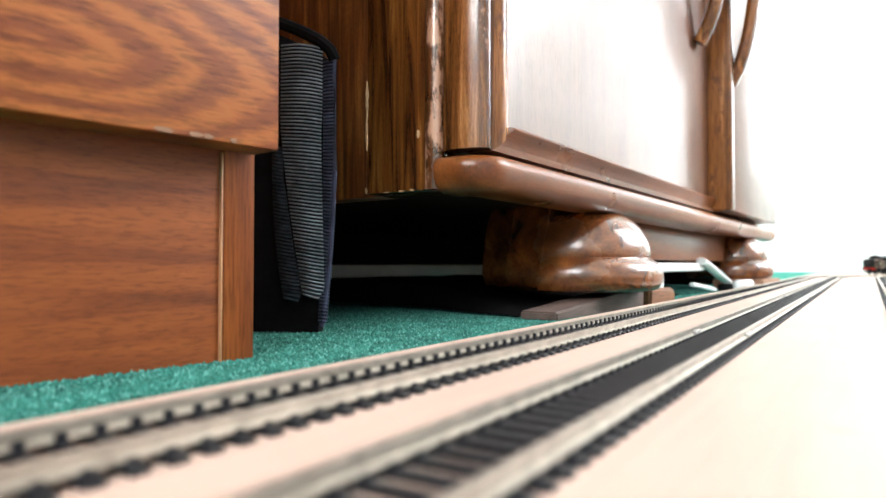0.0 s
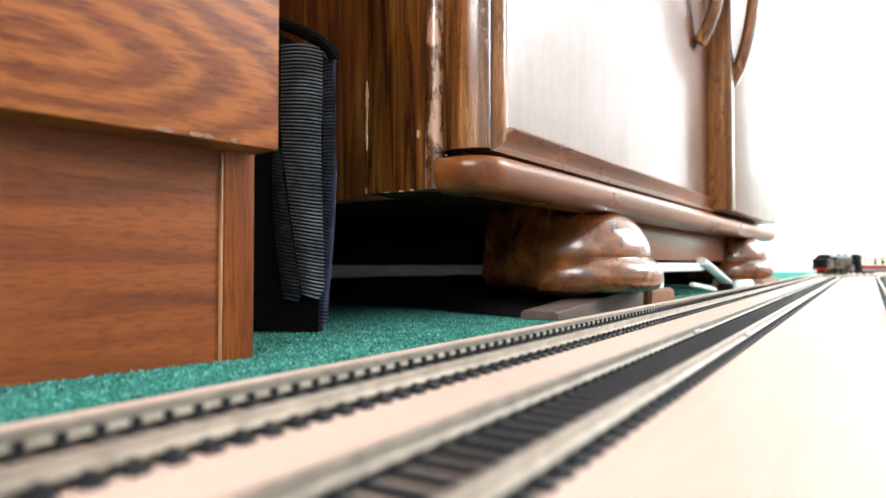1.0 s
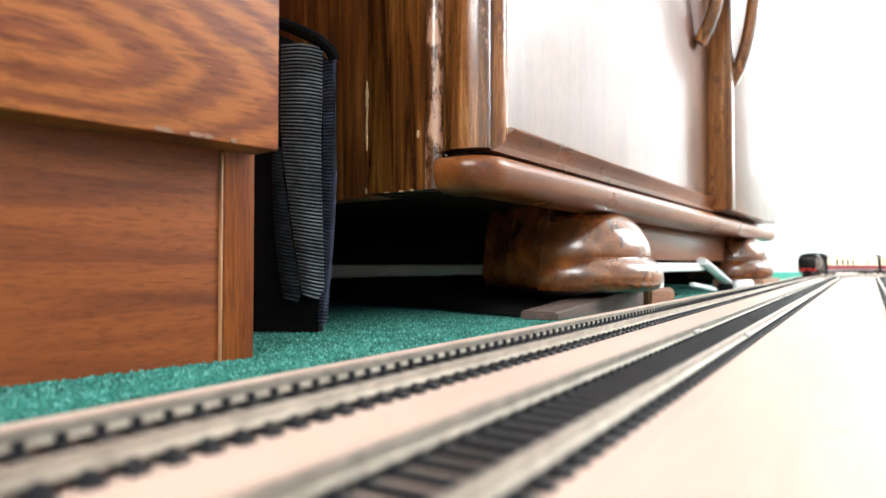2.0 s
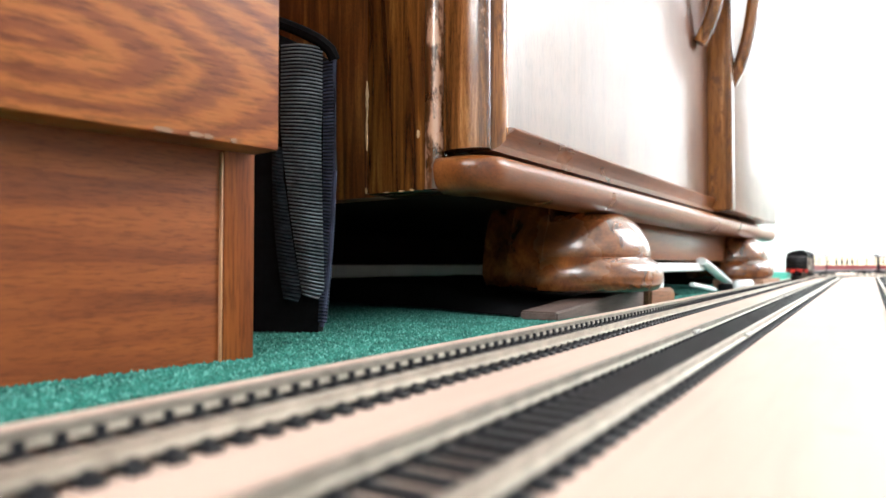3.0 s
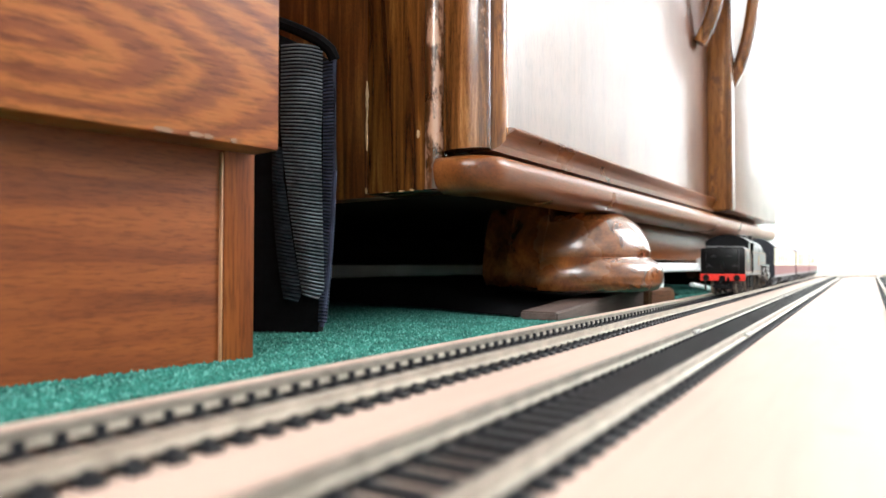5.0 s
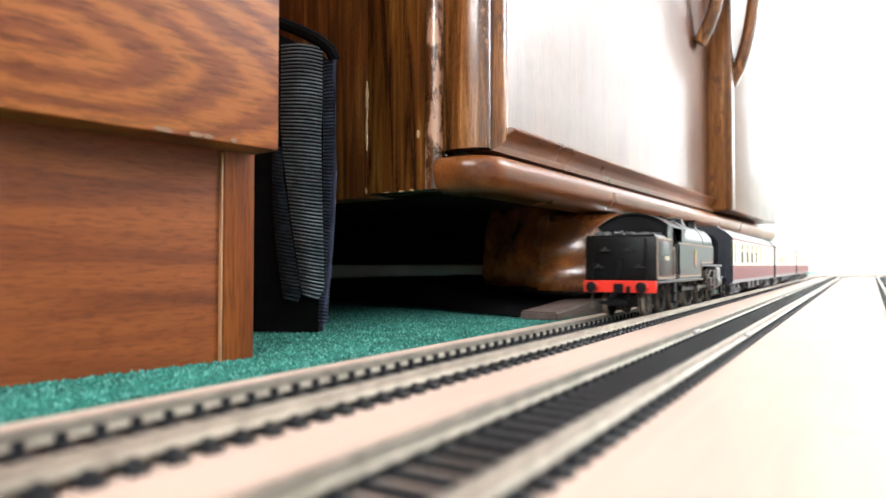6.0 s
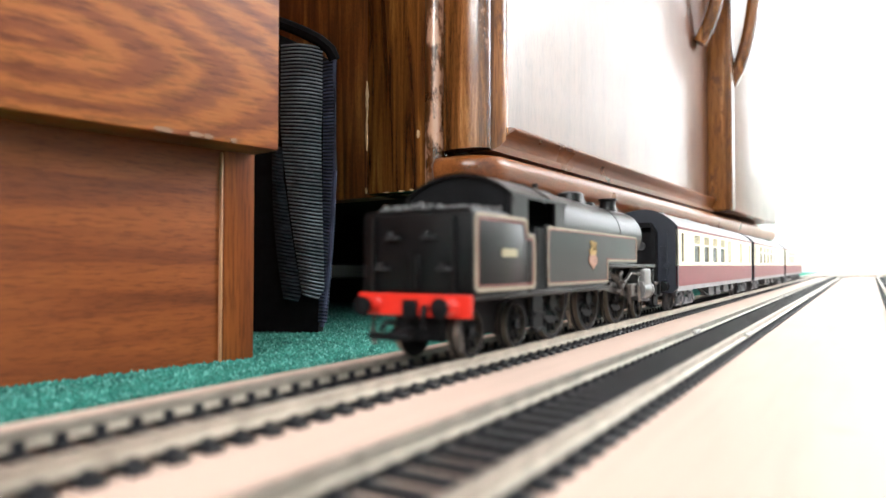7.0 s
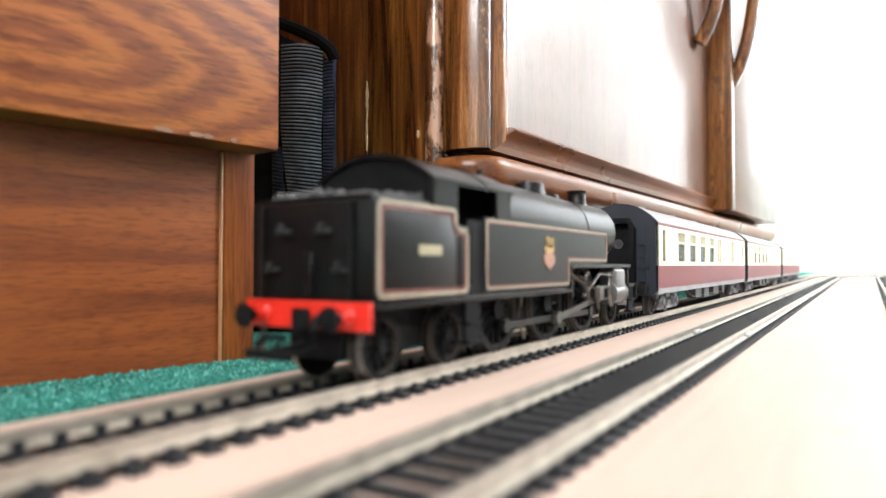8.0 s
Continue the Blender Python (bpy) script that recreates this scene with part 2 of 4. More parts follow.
def lathe(bm, profile, m=Matrix(), n=32):
    """Turns (radius, height) about z."""
    rings = []
    for r, z in profile:
        rings.append([bm.verts.new(m @ Vector((r * math.cos(2 * math.pi * k / n), r * math.sin(2 * math.pi * k / n), z))) for k in range(n)])
    for a, b in zip(rings, rings[1:]):
        for k in range(n):
            bm.faces.new((a[k], a[(k + 1) % n], b[(k + 1) % n], b[k]))
    bm.faces.new(rings[0])
    bm.faces.new(rings[-1])
    return bm


def prism(bm, outline, place):
    """A closed outline carried along: place(k) gives the 3D points of the k-th section, None ends it."""
    secs, k = [], 0
    while place(k) is not None:
        f = place(k)
        secs.append([bm.verts.new(f(a, b)) for a, b in outline])
        k += 1
    n = len(outline)
    for s, u in zip(secs, secs[1:]):
        for i in range(n):
            bm.faces.new((s[i], s[(i + 1) % n], u[(i + 1) % n], u[i]))
    bm.faces.new(secs[0])
    bm.faces.new(secs[-1])
    return bm


def along(bm, outline, axis, lo, hi):
    """An outline in the two other axes, drawn out from lo to hi along one axis."""
    def at(k):
        if k > 1:
            return None
        w = (lo, hi)[k]
        return {"x": lambda a, b: Vector((w, a, b)), "y": lambda a, b: Vector((a, w, b)), "z": lambda a, b: Vector((a, b, w))}[axis]
    return prism(bm, outline, at)


def tube(bm, pts, r, n=10, flat=1.0):
    pts = [Vector(p) for p in pts]
    rings = []
    for i, p in enumerate(pts):
        d = (pts[min(i + 1, len(pts) - 1)] - pts[max(i - 1, 0)]).normalized()
        q = d.to_track_quat("Z", "Y").to_matrix()
        rings.append([bm.verts.new(p + q @ Vector((r * math.cos(2 * math.pi * k / n), flat * r * math.sin(2 * math.pi * k / n), 0))) for k in range(n)])
    for a, b in zip(rings, rings[1:]):
        for k in range(n):
            bm.faces.new((a[k], a[(k + 1) % n], b[(k + 1) % n], b[k]))
    bm.faces.new(rings[0])
    bm.faces.new(rings[-1])
    return bm


def arc(cx, cy, r, a0, a1, n):
    return [(cx + r * math.cos(radians(a0 + (a1 - a0) * k / n)), cy + r * math.sin(radians(a0 + (a1 - a0) * k / n))) for k in range(n + 1)]


def setting(name, bm, material, label, smooth=0):
    return tagged(part(name, bm, material, None, label, smooth=smooth), kind="structure")


# ---- the room ----
X0, X1, Y0, Y1, TOP = -0.72, 1.78, -2.0, 4.15, 2.4
WALL = 0.12
setting("floor", boxes(((X0 - WALL, Y0 - WALL, -0.03), (X1 + WALL, Y1 + WALL, 0.0))), m_carpet, "green cut-pile carpet over the whole floor")
setting("ceiling", boxes(((X0 - WALL, Y0 - WALL, TOP), (X1 + WALL, Y1 + WALL, TOP + 0.1))), m_ceiling, "plain white ceiling")
setting("wall_west", boxes(((X0 - WALL, Y0 - WALL, 0), (X0, Y1 + WALL, TOP))), m_white, "plain white painted wall behind the wardrobe")
setting("wall_south", boxes(((X0, Y0 - WALL, 0), (-0.3, Y0, TOP)), ((1.2, Y0 - WALL, 0), (X1, Y0, TOP)), ((-0.3, Y0 - WALL, 0), (1.2, Y0, 1.02)), ((-0.3, Y0 - WALL, 2.2), (1.2, Y0, TOP))), m_white, "white painted wall with a high window")
setting("wall_north", boxes(((X0, Y1, 0), (0.2, Y1 + WALL, TOP)), ((1.0, Y1, 0), (X1, Y1 + WALL, TOP)), ((0.2, Y1, 2.05), (1.0, Y1 + WALL, TOP)), ((0.2, Y1, 0), (1.0, Y1 + WALL, 0.4))), m_white, "bright white painted wall with a tall window")
setting("wall_east", boxes(((X1, Y0 - WALL, 0), (X1 + WALL, 1.3, TOP)), ((X1, 3.4, 0), (X1 + WALL, Y1 + WALL, TOP)), ((X1, 1.3, 0), (X1 + WALL, 3.4, 0.85)), ((X1, 1.3, 2.25), (X1 + WALL, 3.4, TOP))), m_white, "white painted wall with a wide window")
def window(name, lo, hi, thin, label):
    """A white frame with a mullion and two panes in a wall's opening; thin is the wall's axis."""
    ob = tagged(new(name), label, kind="structure")
    a = 1 - thin
    w = 0.05

    def bar(a0, a1, z0, z1, nm, material, d=0.02):
        c = (lo[thin] + hi[thin]) / 2
        p, q = [0, 0, z0], [0, 0, z1]
        p[a], q[a], p[thin], q[thin] = a0, a1, c - d, c + d
        return part(nm, boxes((p, q)), material, ob, smooth=0)
    mid_a = (lo[a] + hi[a]) / 2
    bar(lo[a], lo[a] + w, lo[2], hi[2], "window_frame", m_frame)
    bar(hi[a] - w, hi[a], lo[2], hi[2], "window_frame", m_frame)
    bar(lo[a] + w, hi[a] - w, lo[2], lo[2] + w, "window_frame", m_frame)
    bar(lo[a] + w, hi[a] - w, hi[2] - w, hi[2], "window_frame", m_frame)
    bar(mid_a - w / 2, mid_a + w / 2, lo[2] + w, hi[2] - w, "mullion", m_frame)
    for a0, a1 in ((lo[a] + w, mid_a - w / 2), (mid_a + w / 2, hi[a] - w)):
        bar(a0, a1, lo[2] + w, hi[2] - w, "pane", m_glass, 0.003).visible_shadow = False


window("window_1", (0.2, Y1, 0.4), (1.0, Y1 + WALL, 2.05), 1, "white-framed tall window")
window("window_2", (X1, 1.3, 0.85), (X1 + WALL, 3.4, 2.25), 0, "white-framed wide window")
window("window_3", (-0.3, Y0 - WALL, 1.02), (1.2, Y0, 2.2), 1, "white-framed high window")
setting("baseboard", boxes(((X0, Y0, 0), (X0 + 0.016, Y1, 0.09))), m_skirt, "white gloss skirting board")

# ---- carpet pile: short separate tufts ----
def pile_material():
    m, t, b = nodes_of("green_wool_tufts")
    g = t.nodes.new("ShaderNodeNewGeometry")
    base = ramp_node(t, g.outputs["Random Per Island"], [(0.0, (0.013, 0.105, 0.082)), (0.45, (0.028, 0.165, 0.132)), (0.8, (0.056, 0.235, 0.19)), (1.0, (0.14, 0.37, 0.32))])
    n1 = noise_node(t, coords(t), 45, 5, 0.7)
    shade = ramp_node(t, n1, [(0.34, (0.5, 0.5, 0.5)), (0.62, (1.15, 1.15, 1.15))])
    t.links.new(mix_col(t, 0.8, base, shade, "MULTIPLY"), b.inputs["Base Color"])
    b.inputs["Roughness"].default_value = 0.9
    b.inputs["Specular IOR Level"].default_value = 0.2
    return m


def carpet_pile():
    rng = np.random.default_rng(5)
    pts = []
    for x0, x1, y0, y1, step in ((-0.52, -0.1285, 0.03, 0.72, 0.0015), (-0.34, -0.1285, 0.72, 1.9, 0.0032)):
        gx, gy = np.meshgrid(np.arange(x0, x1, step), np.arange(y0, y1, step))
        p = np.stack([gx.ravel(), gy.ravel()], 1) + rng.uniform(-0.45, 0.45, (gx.size, 2)) * step
        pts.append(np.column_stack([p, np.full(len(p), step)]))
    p = np.concatenate(pts)
    p = p[p[:, 0] < -0.1285]
    n = len(p)
    r = p[:, 2] * rng.uniform(0.6, 1.0, n)
    h = rng.uniform(0.0005, 0.0015, n)
    turn = rng.uniform(0, 6.28, n)
    lean = rng.normal(0, 0.0006, (n, 2))
    v = np.zeros((n, 4, 3), dtype=np.float32)
    for k in range(3):
        v[:, k, 0] = p[:, 0] + r * np.cos(turn + k * 2.0944)
        v[:, k, 1] = p[:, 1] + r * np.sin(turn + k * 2.0944)
        v[:, k, 2] = -0.0004
    v[:, 3, :2] = p[:, :2] + lean
    v[:, 3, 0] = np.minimum(v[:, 3, 0], -0.1278)
    v[:, 3, 2] = h
    base = (np.arange(n) * 4)[:, None, None]
    f = (base + np.array([[0, 1, 3], [1, 2, 3], [2, 0, 3]])[None]).reshape(-1, 3)
    me = bpy.data.meshes.new("carpet_pile")
    me.vertices.add(n * 4)
    me.vertices.foreach_set("co", v.ravel())
    me.loops.add(len(f) * 3)
    me.loops.foreach_set("vertex_index", f.ravel().astype(np.int32))
    me.polygons.add(len(f))
    me.polygons.foreach_set("loop_start", np.arange(0, len(f) * 3, 3, dtype=np.int32))
    me.update(calc_edges=True)
    me.materials.append(pile_material())
    tagged(new("carpet_pile", me), "short green wool carpet tufts", "carpet", kind="stuff")


carpet_pile()

# ---- railway board ----
BOARD_Z = 0.010
setting("railway_board", boxes(((-0.1275, -0.6, 0.001), (1.15, 2.75, BOARD_Z), 0.0006, 1)), m_board, "pale plywood board carrying the model railway")

# ---- tracks ----
RAIL_Z = 0.0145
GAUGE = 0.0165
TRACK_X, CURVE_Y, CURVE_R = -0.0933, 1.6, 0.70


def line_of(x0, slope, yc, radius):
    """A straight that ends in a curve to the right: place and heading at s metres."""
    def at(s):
        if s < yc:
            return Vector((x0 + slope * s, s, 0)), math.atan(slope)
        th = (s - yc) / radius
        return Vector((x0 + slope * yc + radius * (1 - math.cos(th)), yc + radius * math.sin(th), 0)), th
    return at


main_line = line_of(TRACK_X, 0, CURVE_Y, CURVE_R)
RAIL_SECTION = [(-0.0012, -0.0029), (0.0012, -0.0029), (0.0012, -0.0025), (0.0003, -0.0021), (0.0003, -0.0009), (0.0007, -0.0006), (0.0007, -0.0001), (0.0005, 0), (-0.0005, 0), (-0.0007, -0.0001), (-0.0007, -0.0006), (-0.0003, -0.0009), (-0.0003, -0.0021), (-0.0012, -0.0025)]


def sleeper_mesh(inner, outer):
    """A sleeper with its rail chairs, inner and outer tops in metres."""
    bm = bmesh.new()
    box(bm, (-0.0128, -0.00145, 0), (0.0128, 0.00145, 0.0011), 0.0002, 1)
    for c in (-1, 1):
        for o, top in ((-0.0014, inner), (0.0014, outer)):
            x = c * (GAUGE / 2 + 0.0007 + o)
            box(bm, (x - 0.0004, -0.0008, 0.0010), (x + 0.0004, 0.0008, top))
    me = bpy.data.meshes.new("sleeper")
    bm.to_mesh(me)
    bm.free()
    me.materials.append(m_sleeper)
    return me


SLEEPER = sleeper_mesh(0.0031, 0.0021)
LOW_SLEEPER = sleeper_mesh(0.0019, 0.0017)


def track(label, at, s0, s1, near, joints=(), sleeper=None):
    ob = thing("model_track", label, "railway track", group="parallel model tracks")
    steps = [s0, -0.1] + [k * 0.05 for k in range(int(s1 / 0.05) + 1)]
    for side in (-1, 1):
        bm = bmesh.new()

        def place(k):
            if k >= len(steps):
                return None
            c, h = at(steps[k])
            r = Vector((math.cos(h), -math.sin(h), 0))
            return lambda a, b: c + r * (side * (GAUGE / 2 + 0.0007) + a) + Vector((0, 0, RAIL_Z + b))
        part("rail", prism(bm, RAIL_SECTION, place), m_rail, ob, "dull nickel-silver rail")
    for side in (-1, 1):
        for sj in joints:
            c, h = at(sj)
            q = Matrix.Translation((c.x + side * (GAUGE / 2 + 0.0007), c.y, RAIL_Z - 0.0022)) @ Matrix.Rotation(-h, 4, "Z")
            part("rail_joiner", boxes(((-0.0016, -0.0045, -0.0007), (0.0016, 0.0045, 0.0011), 0.0003, 1)), m_joiner, ob, "bright metal rail joiner", at=q)
    bar = bmesh.new()
    pitch, k = 0.0060, 0
    s = s0
    while s < s1:
        c, h = at(s)
        m = Matrix.Translation((c.x, c.y, BOARD_Z)) @ Matrix.Rotation(-h, 4, "Z")
        if near[0] < s < near[1]:
            o = new("sleeper", sleeper or SLEEPER)
            o.parent, o.matrix_basis = ob, m
        else:
            for cx, hw, z0, z1 in ((0, 0.0128, 0, 0.0013), (-GAUGE / 2, 0.0020, 0.0013, 0.0022), (GAUGE / 2, 0.0020, 0.0013, 0.0022)):
                vs = [bar.verts.new(m @ Vector((cx + i * hw, j * 0.00135, z))) for z in (z0, z1) for i, j in ((-1, -1), (1, -1), (1, 1), (-1, 1))]
                for f in ((4, 5, 6, 7), (0, 1, 5, 4), (1, 2, 6, 5), (2, 3, 7, 6), (3, 0, 4, 7)):
                    bar.faces.new([vs[q] for q in f])
        s += pitch
    for c in (-1, 1):
        web = []
        for q in range(int((s1 - s0) / 0.05)):
            cc, h = at(s0 + q * 0.05)
            r = Vector((math.cos(h), -math.sin(h), 0))
            web.append([bar.verts.new(cc + r * (c * (GAUGE / 2 + 0.0007) + w) + Vector((0, 0, BOARD_Z + 0.0008))) for w in (-0.0014, 0.0014)])
        for u, v in zip(web, web[1:]):
            bar.faces.new((u[0], u[1], v[1], v[0]))
    tagged(part("sleeper_strip", bar, m_sleeper, ob, smooth=0), kind="stuff")
    return ob


# ---- teak-laminate desk pedestal ----
def desk():
    ob = thing("desk_pedestal", "teak-laminate desk pedestal with an overhanging drawer front", "desk", pose(-0.2079, 0.1826, 0, 0, 0, 90 - 8.9))
    part("side_panel", boxes(((-0.0137, 0.0, 0.0), (0.0, 0.55, 0.70), 0.0008)), m_teak_edge, ob, "upright teak-edged side panel")
    part("side_panel", boxes(((-0.46, 0.0, 0.0), (-0.446, 0.55, 0.70), 0.0008)), m_teak_edge, ob)
    part("plinth_panel", boxes(((-0.4455, 0.0012, 0.0), (-0.0142, 0.016, 0.118))), m_teak, ob, "straight-grained teak plinth panel")
    part("bead", boxes(((-0.0150, -0.0004, 0.0), (-0.0142, 0.004, 0.0820), 0.0004)), m_bead, ob, "edging strip with its highlight put into the colour")
    z = 0.0826
    for k in range(3):
        part("drawer_front", boxes(((-0.46, -0.0173, z), (-0.0003, -0.0006, z + 0.198), 0.0011)), m_teak_arch, ob, "arched-grain teak drawer front with a chipped lower edge")
        z += 0.202
    part("desktop", boxes(((-1.2, -0.03, 0.70), (0.012, 0.56, 0.725), 0.002)), m_teak, ob, "teak-laminate top")
    chips = bmesh.new()
    rnd = random.Random(4)
    for c, w in ((-0.0460, 0.0042), (-0.0345, 0.0030), (-0.0300, 0.0022), (-0.020, 0.0018)):
        out = [(c + w * math.cos(a) * rnd.uniform(0.7, 1), 0.0838 + 0.0012 * math.sin(a) * rnd.uniform(0.6, 1.1)) for a in [k * math.pi / 4 for k in range(8)]]
        along(chips, [(p, q) for p, q in out], "y", -0.01745, -0.0169)
    part("chipped_laminate", chips, m_block, ob, "pale chips along the drawer's lower edge", smooth=0)
    return ob


desk()

# ---- dark varnished wardrobe ----
WB = pose(-0.174, 0.316, 0, 0, 0, 90 - 2.6)
W = 1.00


def wardrobe():
    ob = thing("wardrobe", "dark varnished oak wardrobe with panelled doors and bun feet", "wardrobe", WB)
    H = 1.75
    part("side_panel", boxes(((0.012, 0.088, 0.082), (0.03, 0.50, H))), m_side, ob, "dark grained oak side panel")
    part("side_panel", boxes(((W - 0.03, 0.088, 0.082), (W - 0.012, 0.50, H))), m_side, ob)
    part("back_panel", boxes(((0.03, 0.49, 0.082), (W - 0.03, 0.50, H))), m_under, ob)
    part("underside", boxes(((0.03, 0.03, 0.086), (W - 0.03, 0.489, 0.1))), m_under, ob, "unvarnished underside darkened for shade")
    part("top", boxes(((-0.02, -0.03, H), (W + 0.02, 0.51, H + 0.03), 0.004)), m_dark, ob)
    bm = boxes(((0.0, 0.040, 0.082), (0.03, 0.0885, H), 0.002))
    part("corner_post", bm, m_dark, ob, "streaky dark corner post")
    bm = bmesh.new()
    rod(bm, (0.0052, 0.0385, 0.0825), (0.0052, 0.0385, H), 0.0062, 20)
    part("post_bead", bm, m_worn, ob, "rounded post edge with varnish worn to bare wood")
    part("corner_post", boxes(((W - 0.03, 0.03, 0.082), (W, 0.0885, H), 0.002)), m_dark, ob)
    bm = bmesh.new()
    pts = [(0.011, 0.029), (0.0005, 0.029), (-0.0012, 0.025), (-0.0018, 0.019), (-0.0014, 0.013), (0.0, 0.008), (0.0022, 0.0042), (0.0052, 0.0018), (0.0078, 0.0016), (0.0082, 0.0045), (0.011, 0.0075)]
    along(bm, pts, "z", 0.104, H)
    part("pilaster", bm, m_pilaster, ob, "rounded front pilaster with worn varnish")
    chips = random.Random(21)
    for d0, z0, z1, w in ((0.0878, 0.130, 0.156, 0.0020), (0.0880, 0.110, 0.133, 0.0017), (0.047, 0.113, 0.119, 0.0018), (0.0884, 0.0825, 0.087, 0.0012), (0.060, 0.0822, 0.0832, 0.003), (0.052, 0.0822, 0.0836, 0.0022), (0.072, 0.0822, 0.083, 0.003)):
        n = 9
        left = [(d0 - w * chips.uniform(0.3, 1) * math.sin(math.pi * (k + 0.3) / n), z0 + (z1 - z0) * k / n) for k in range(n)]
        right = [(d0 + w * chips.uniform(0.2, 0.7) * math.sin(math.pi * (k + 0.3) / n) + 0.0001, z0 + (z1 - z0) * (k + 0.4) / n) for k in reversed(range(n))]
        part("varnish_chip", along(bmesh.new(), left + right, "x", -0.0003, 0.0004), m_bare, ob, "pale splintered chip in the varnish", smooth=0)
    # base moulding with a rounded nose that turns the corner
    bm = bmesh.new()
    nose = [(0.030, 0.0), (0.010, 0.0), (0.0055, 0.0015), (0.0025, 0.0045), (0.0008, 0.009), (0.0, 0.0140), (0.0008, 0.0175), (0.0026, 0.0198), (0.005, 0.0208), (0.030, 0.0208)]

    def place(k):
        corner = 0.022
        path = [((0.0, 0.034), (1, 0))] + [((corner - corner * math.cos(radians(q)) - 0.0, corner - corner * math.sin(radians(q))), (math.cos(radians(q)), math.sin(radians(q)))) for q in range(0, 91, 10)]
        path += [((W - corner + corner * math.sin(radians(q)), corner - corner * math.cos(radians(q))), (-math.sin(radians(q)), math.cos(radians(q)))) for q in range(0, 91, 10)] + [((W, 0.034), (-1, 0))]
        if k >= len(path):
            return None
        (px, py), (nx, ny) = path[k]
        return lambda a, b: Vector((px + nx * (a - 0.003), py + ny * (a - 0.003), 0.080 + b))
    part("base_moulding", prism(bm, nose, place), m_mid, ob, "rounded oak base moulding")
    # two doors with moulded frames
    f = [(0.0, 0.020), (0.0, 0.004), (0.004, 0.0005), (0.010, 0.0), (0.013, 0.0028), (0.019, 0.0034), (0.0225, 0.0072), (0.0255, 0.0094), (0.0255, 0.020)]
    door = part("door", boxes(((0.0325, 0.0095, 0.118), (0.5445, 0.024, H - 0.02))), m_panel, ob, "polished veneered door panel")
    mitre = Vector((-0.72, 0, 1)).normalized()

    def mitred(bm, keep_above):
        """Cuts a frame member along the corner's mitre."""
        bmesh.ops.bisect_plane(bm, geom=bm.verts[:] + bm.edges[:] + bm.faces[:], plane_co=(0.0125, 0, 0.1035), plane_no=mitre, clear_inner=keep_above, clear_outer=not keep_above)
        bmesh.ops.holes_fill(bm, edges=[e for e in bm.edges if e.is_boundary])
        return bm
    cove = [(0.0, 0.020), (0.0, 0.0030), (0.0055, 0.0024), (0.0062, 0.0062), (0.010, 0.0052), (0.015, 0.0030), (0.0190, 0.0004), (0.0212, -0.0002), (0.0232, 0.0008), (0.0245, 0.0040), (0.0255, 0.0094), (0.0255, 0.020)]
    part("bottom_rail", mitred(along(bmesh.new(), [(b, 0.1035 + a * 0.72) for a, b in cove], "x", 0.0125, 0.5445), False), m_mid, door, "moulded lower frame rail")
    part("stile", mitred(along(bmesh.new(), [(0.0125 + a, b) for a, b in f], "z", 0.1035, H - 0.02), True), m_post, door, "moulded door stile with worn varnish")
    proud = part("door", boxes(((0.566, -0.0155, 0.106), (0.90, 0.022, H - 0.02), 0.002)), m_panel, ob, "thick polished door standing proud")
    part("door_edge", boxes(((0.545, -0.018, 0.1045), (0.5655, 0.022, H - 0.02), 0.003, 3)), m_post, proud, "rounded oak edge of the proud door")
    for x, d, z0 in ((0.488, 0.004, 0.298), (0.575, -0.012, 0.268)):
        pts = [(x, d - 0.030 * math.sin(math.pi * k / 16) ** 0.7, z0 + 0.28 * k / 16) for k in range(17)]
        part("door_handle", tube(bmesh.new(), pts, 0.013, 14, 0.6), m_post, ob, "bowed oak handle")
    # feet: half buns with a lower ring, butted against a shaped bracket and a cheek
    for x, d0, k in ((0.217, 0.0435, 1.0), (0.805, 0.034, 0.80)):
        ring = [(0.001, 0.0168), (0.064, 0.0168), (0.0690, 0.0188), (0.0722, 0.0240), (0.0728, 0.0305), (0.0712, 0.0365), (0.0672, 0.0410), (0.0630, 0.0430), (0.0622, 0.0440)]
        cap = [(0.0180 + 0.0452 * math.cos(radians(q)), 0.0440 + 0.0415 * math.sin(radians(q))) for q in range(4, 91, 8)]
        bm = lathe(bmesh.new(), [(r * k, z) for r, z in ring + cap + [(0.001 / k, 0.0856)]], Matrix.Translation((x, d0, 0)), 72)
        bmesh.ops.bisect_plane(bm, geom=bm.verts[:] + bm.edges[:] + bm.faces[:], plane_co=(0, d0, 0), plane_no=(0, 1, 0), clear_outer=True)
        bmesh.ops.holes_fill(bm, edges=[e for e in bm.edges if e.is_boundary])
        foot = part("foot", bm, m_foot, ob, "carved half-bun foot with a lower ring")
        e = x - 0.067 * k
        face = [(e + 0.015, 0.0855), (e + 0.012, 0.072), (e + 0.005, 0.056), (e, 0.042), (e - 0.001, 0.031), (e + 0.003, 0.022), (e + 0.010, 0.0170), (x + 0.03, 0.0170), (x + 0.03, 0.0855)]
        for a0, a1, back, name in ((-0.0015, 0.0305, 0.0, "foot_bracket"), (0.0295, 0.0625, 0.016, "foot_cheek")):
            bm = along(bmesh.new(), [(min(a + back, x + 0.03), b) for a, b in face], "y", d0 + a0, d0 + a1)
            bmesh.ops.bevel(bm, geom=[g for g in bm.edges if min(g.verts[0].co.y, g.verts[1].co.y) > d0 + a1 - 1e-6], offset=0.0022, segments=3, affect="EDGES", clamp_overlap=True)
            part(name, bm, m_foot, foot, "shaped bracket behind the foot")
        part("rear_foot", boxes(((x - 0.03, 0.42, 0.0), (x + 0.03, 0.47, 0.088), 0.004)), m_foot, ob)
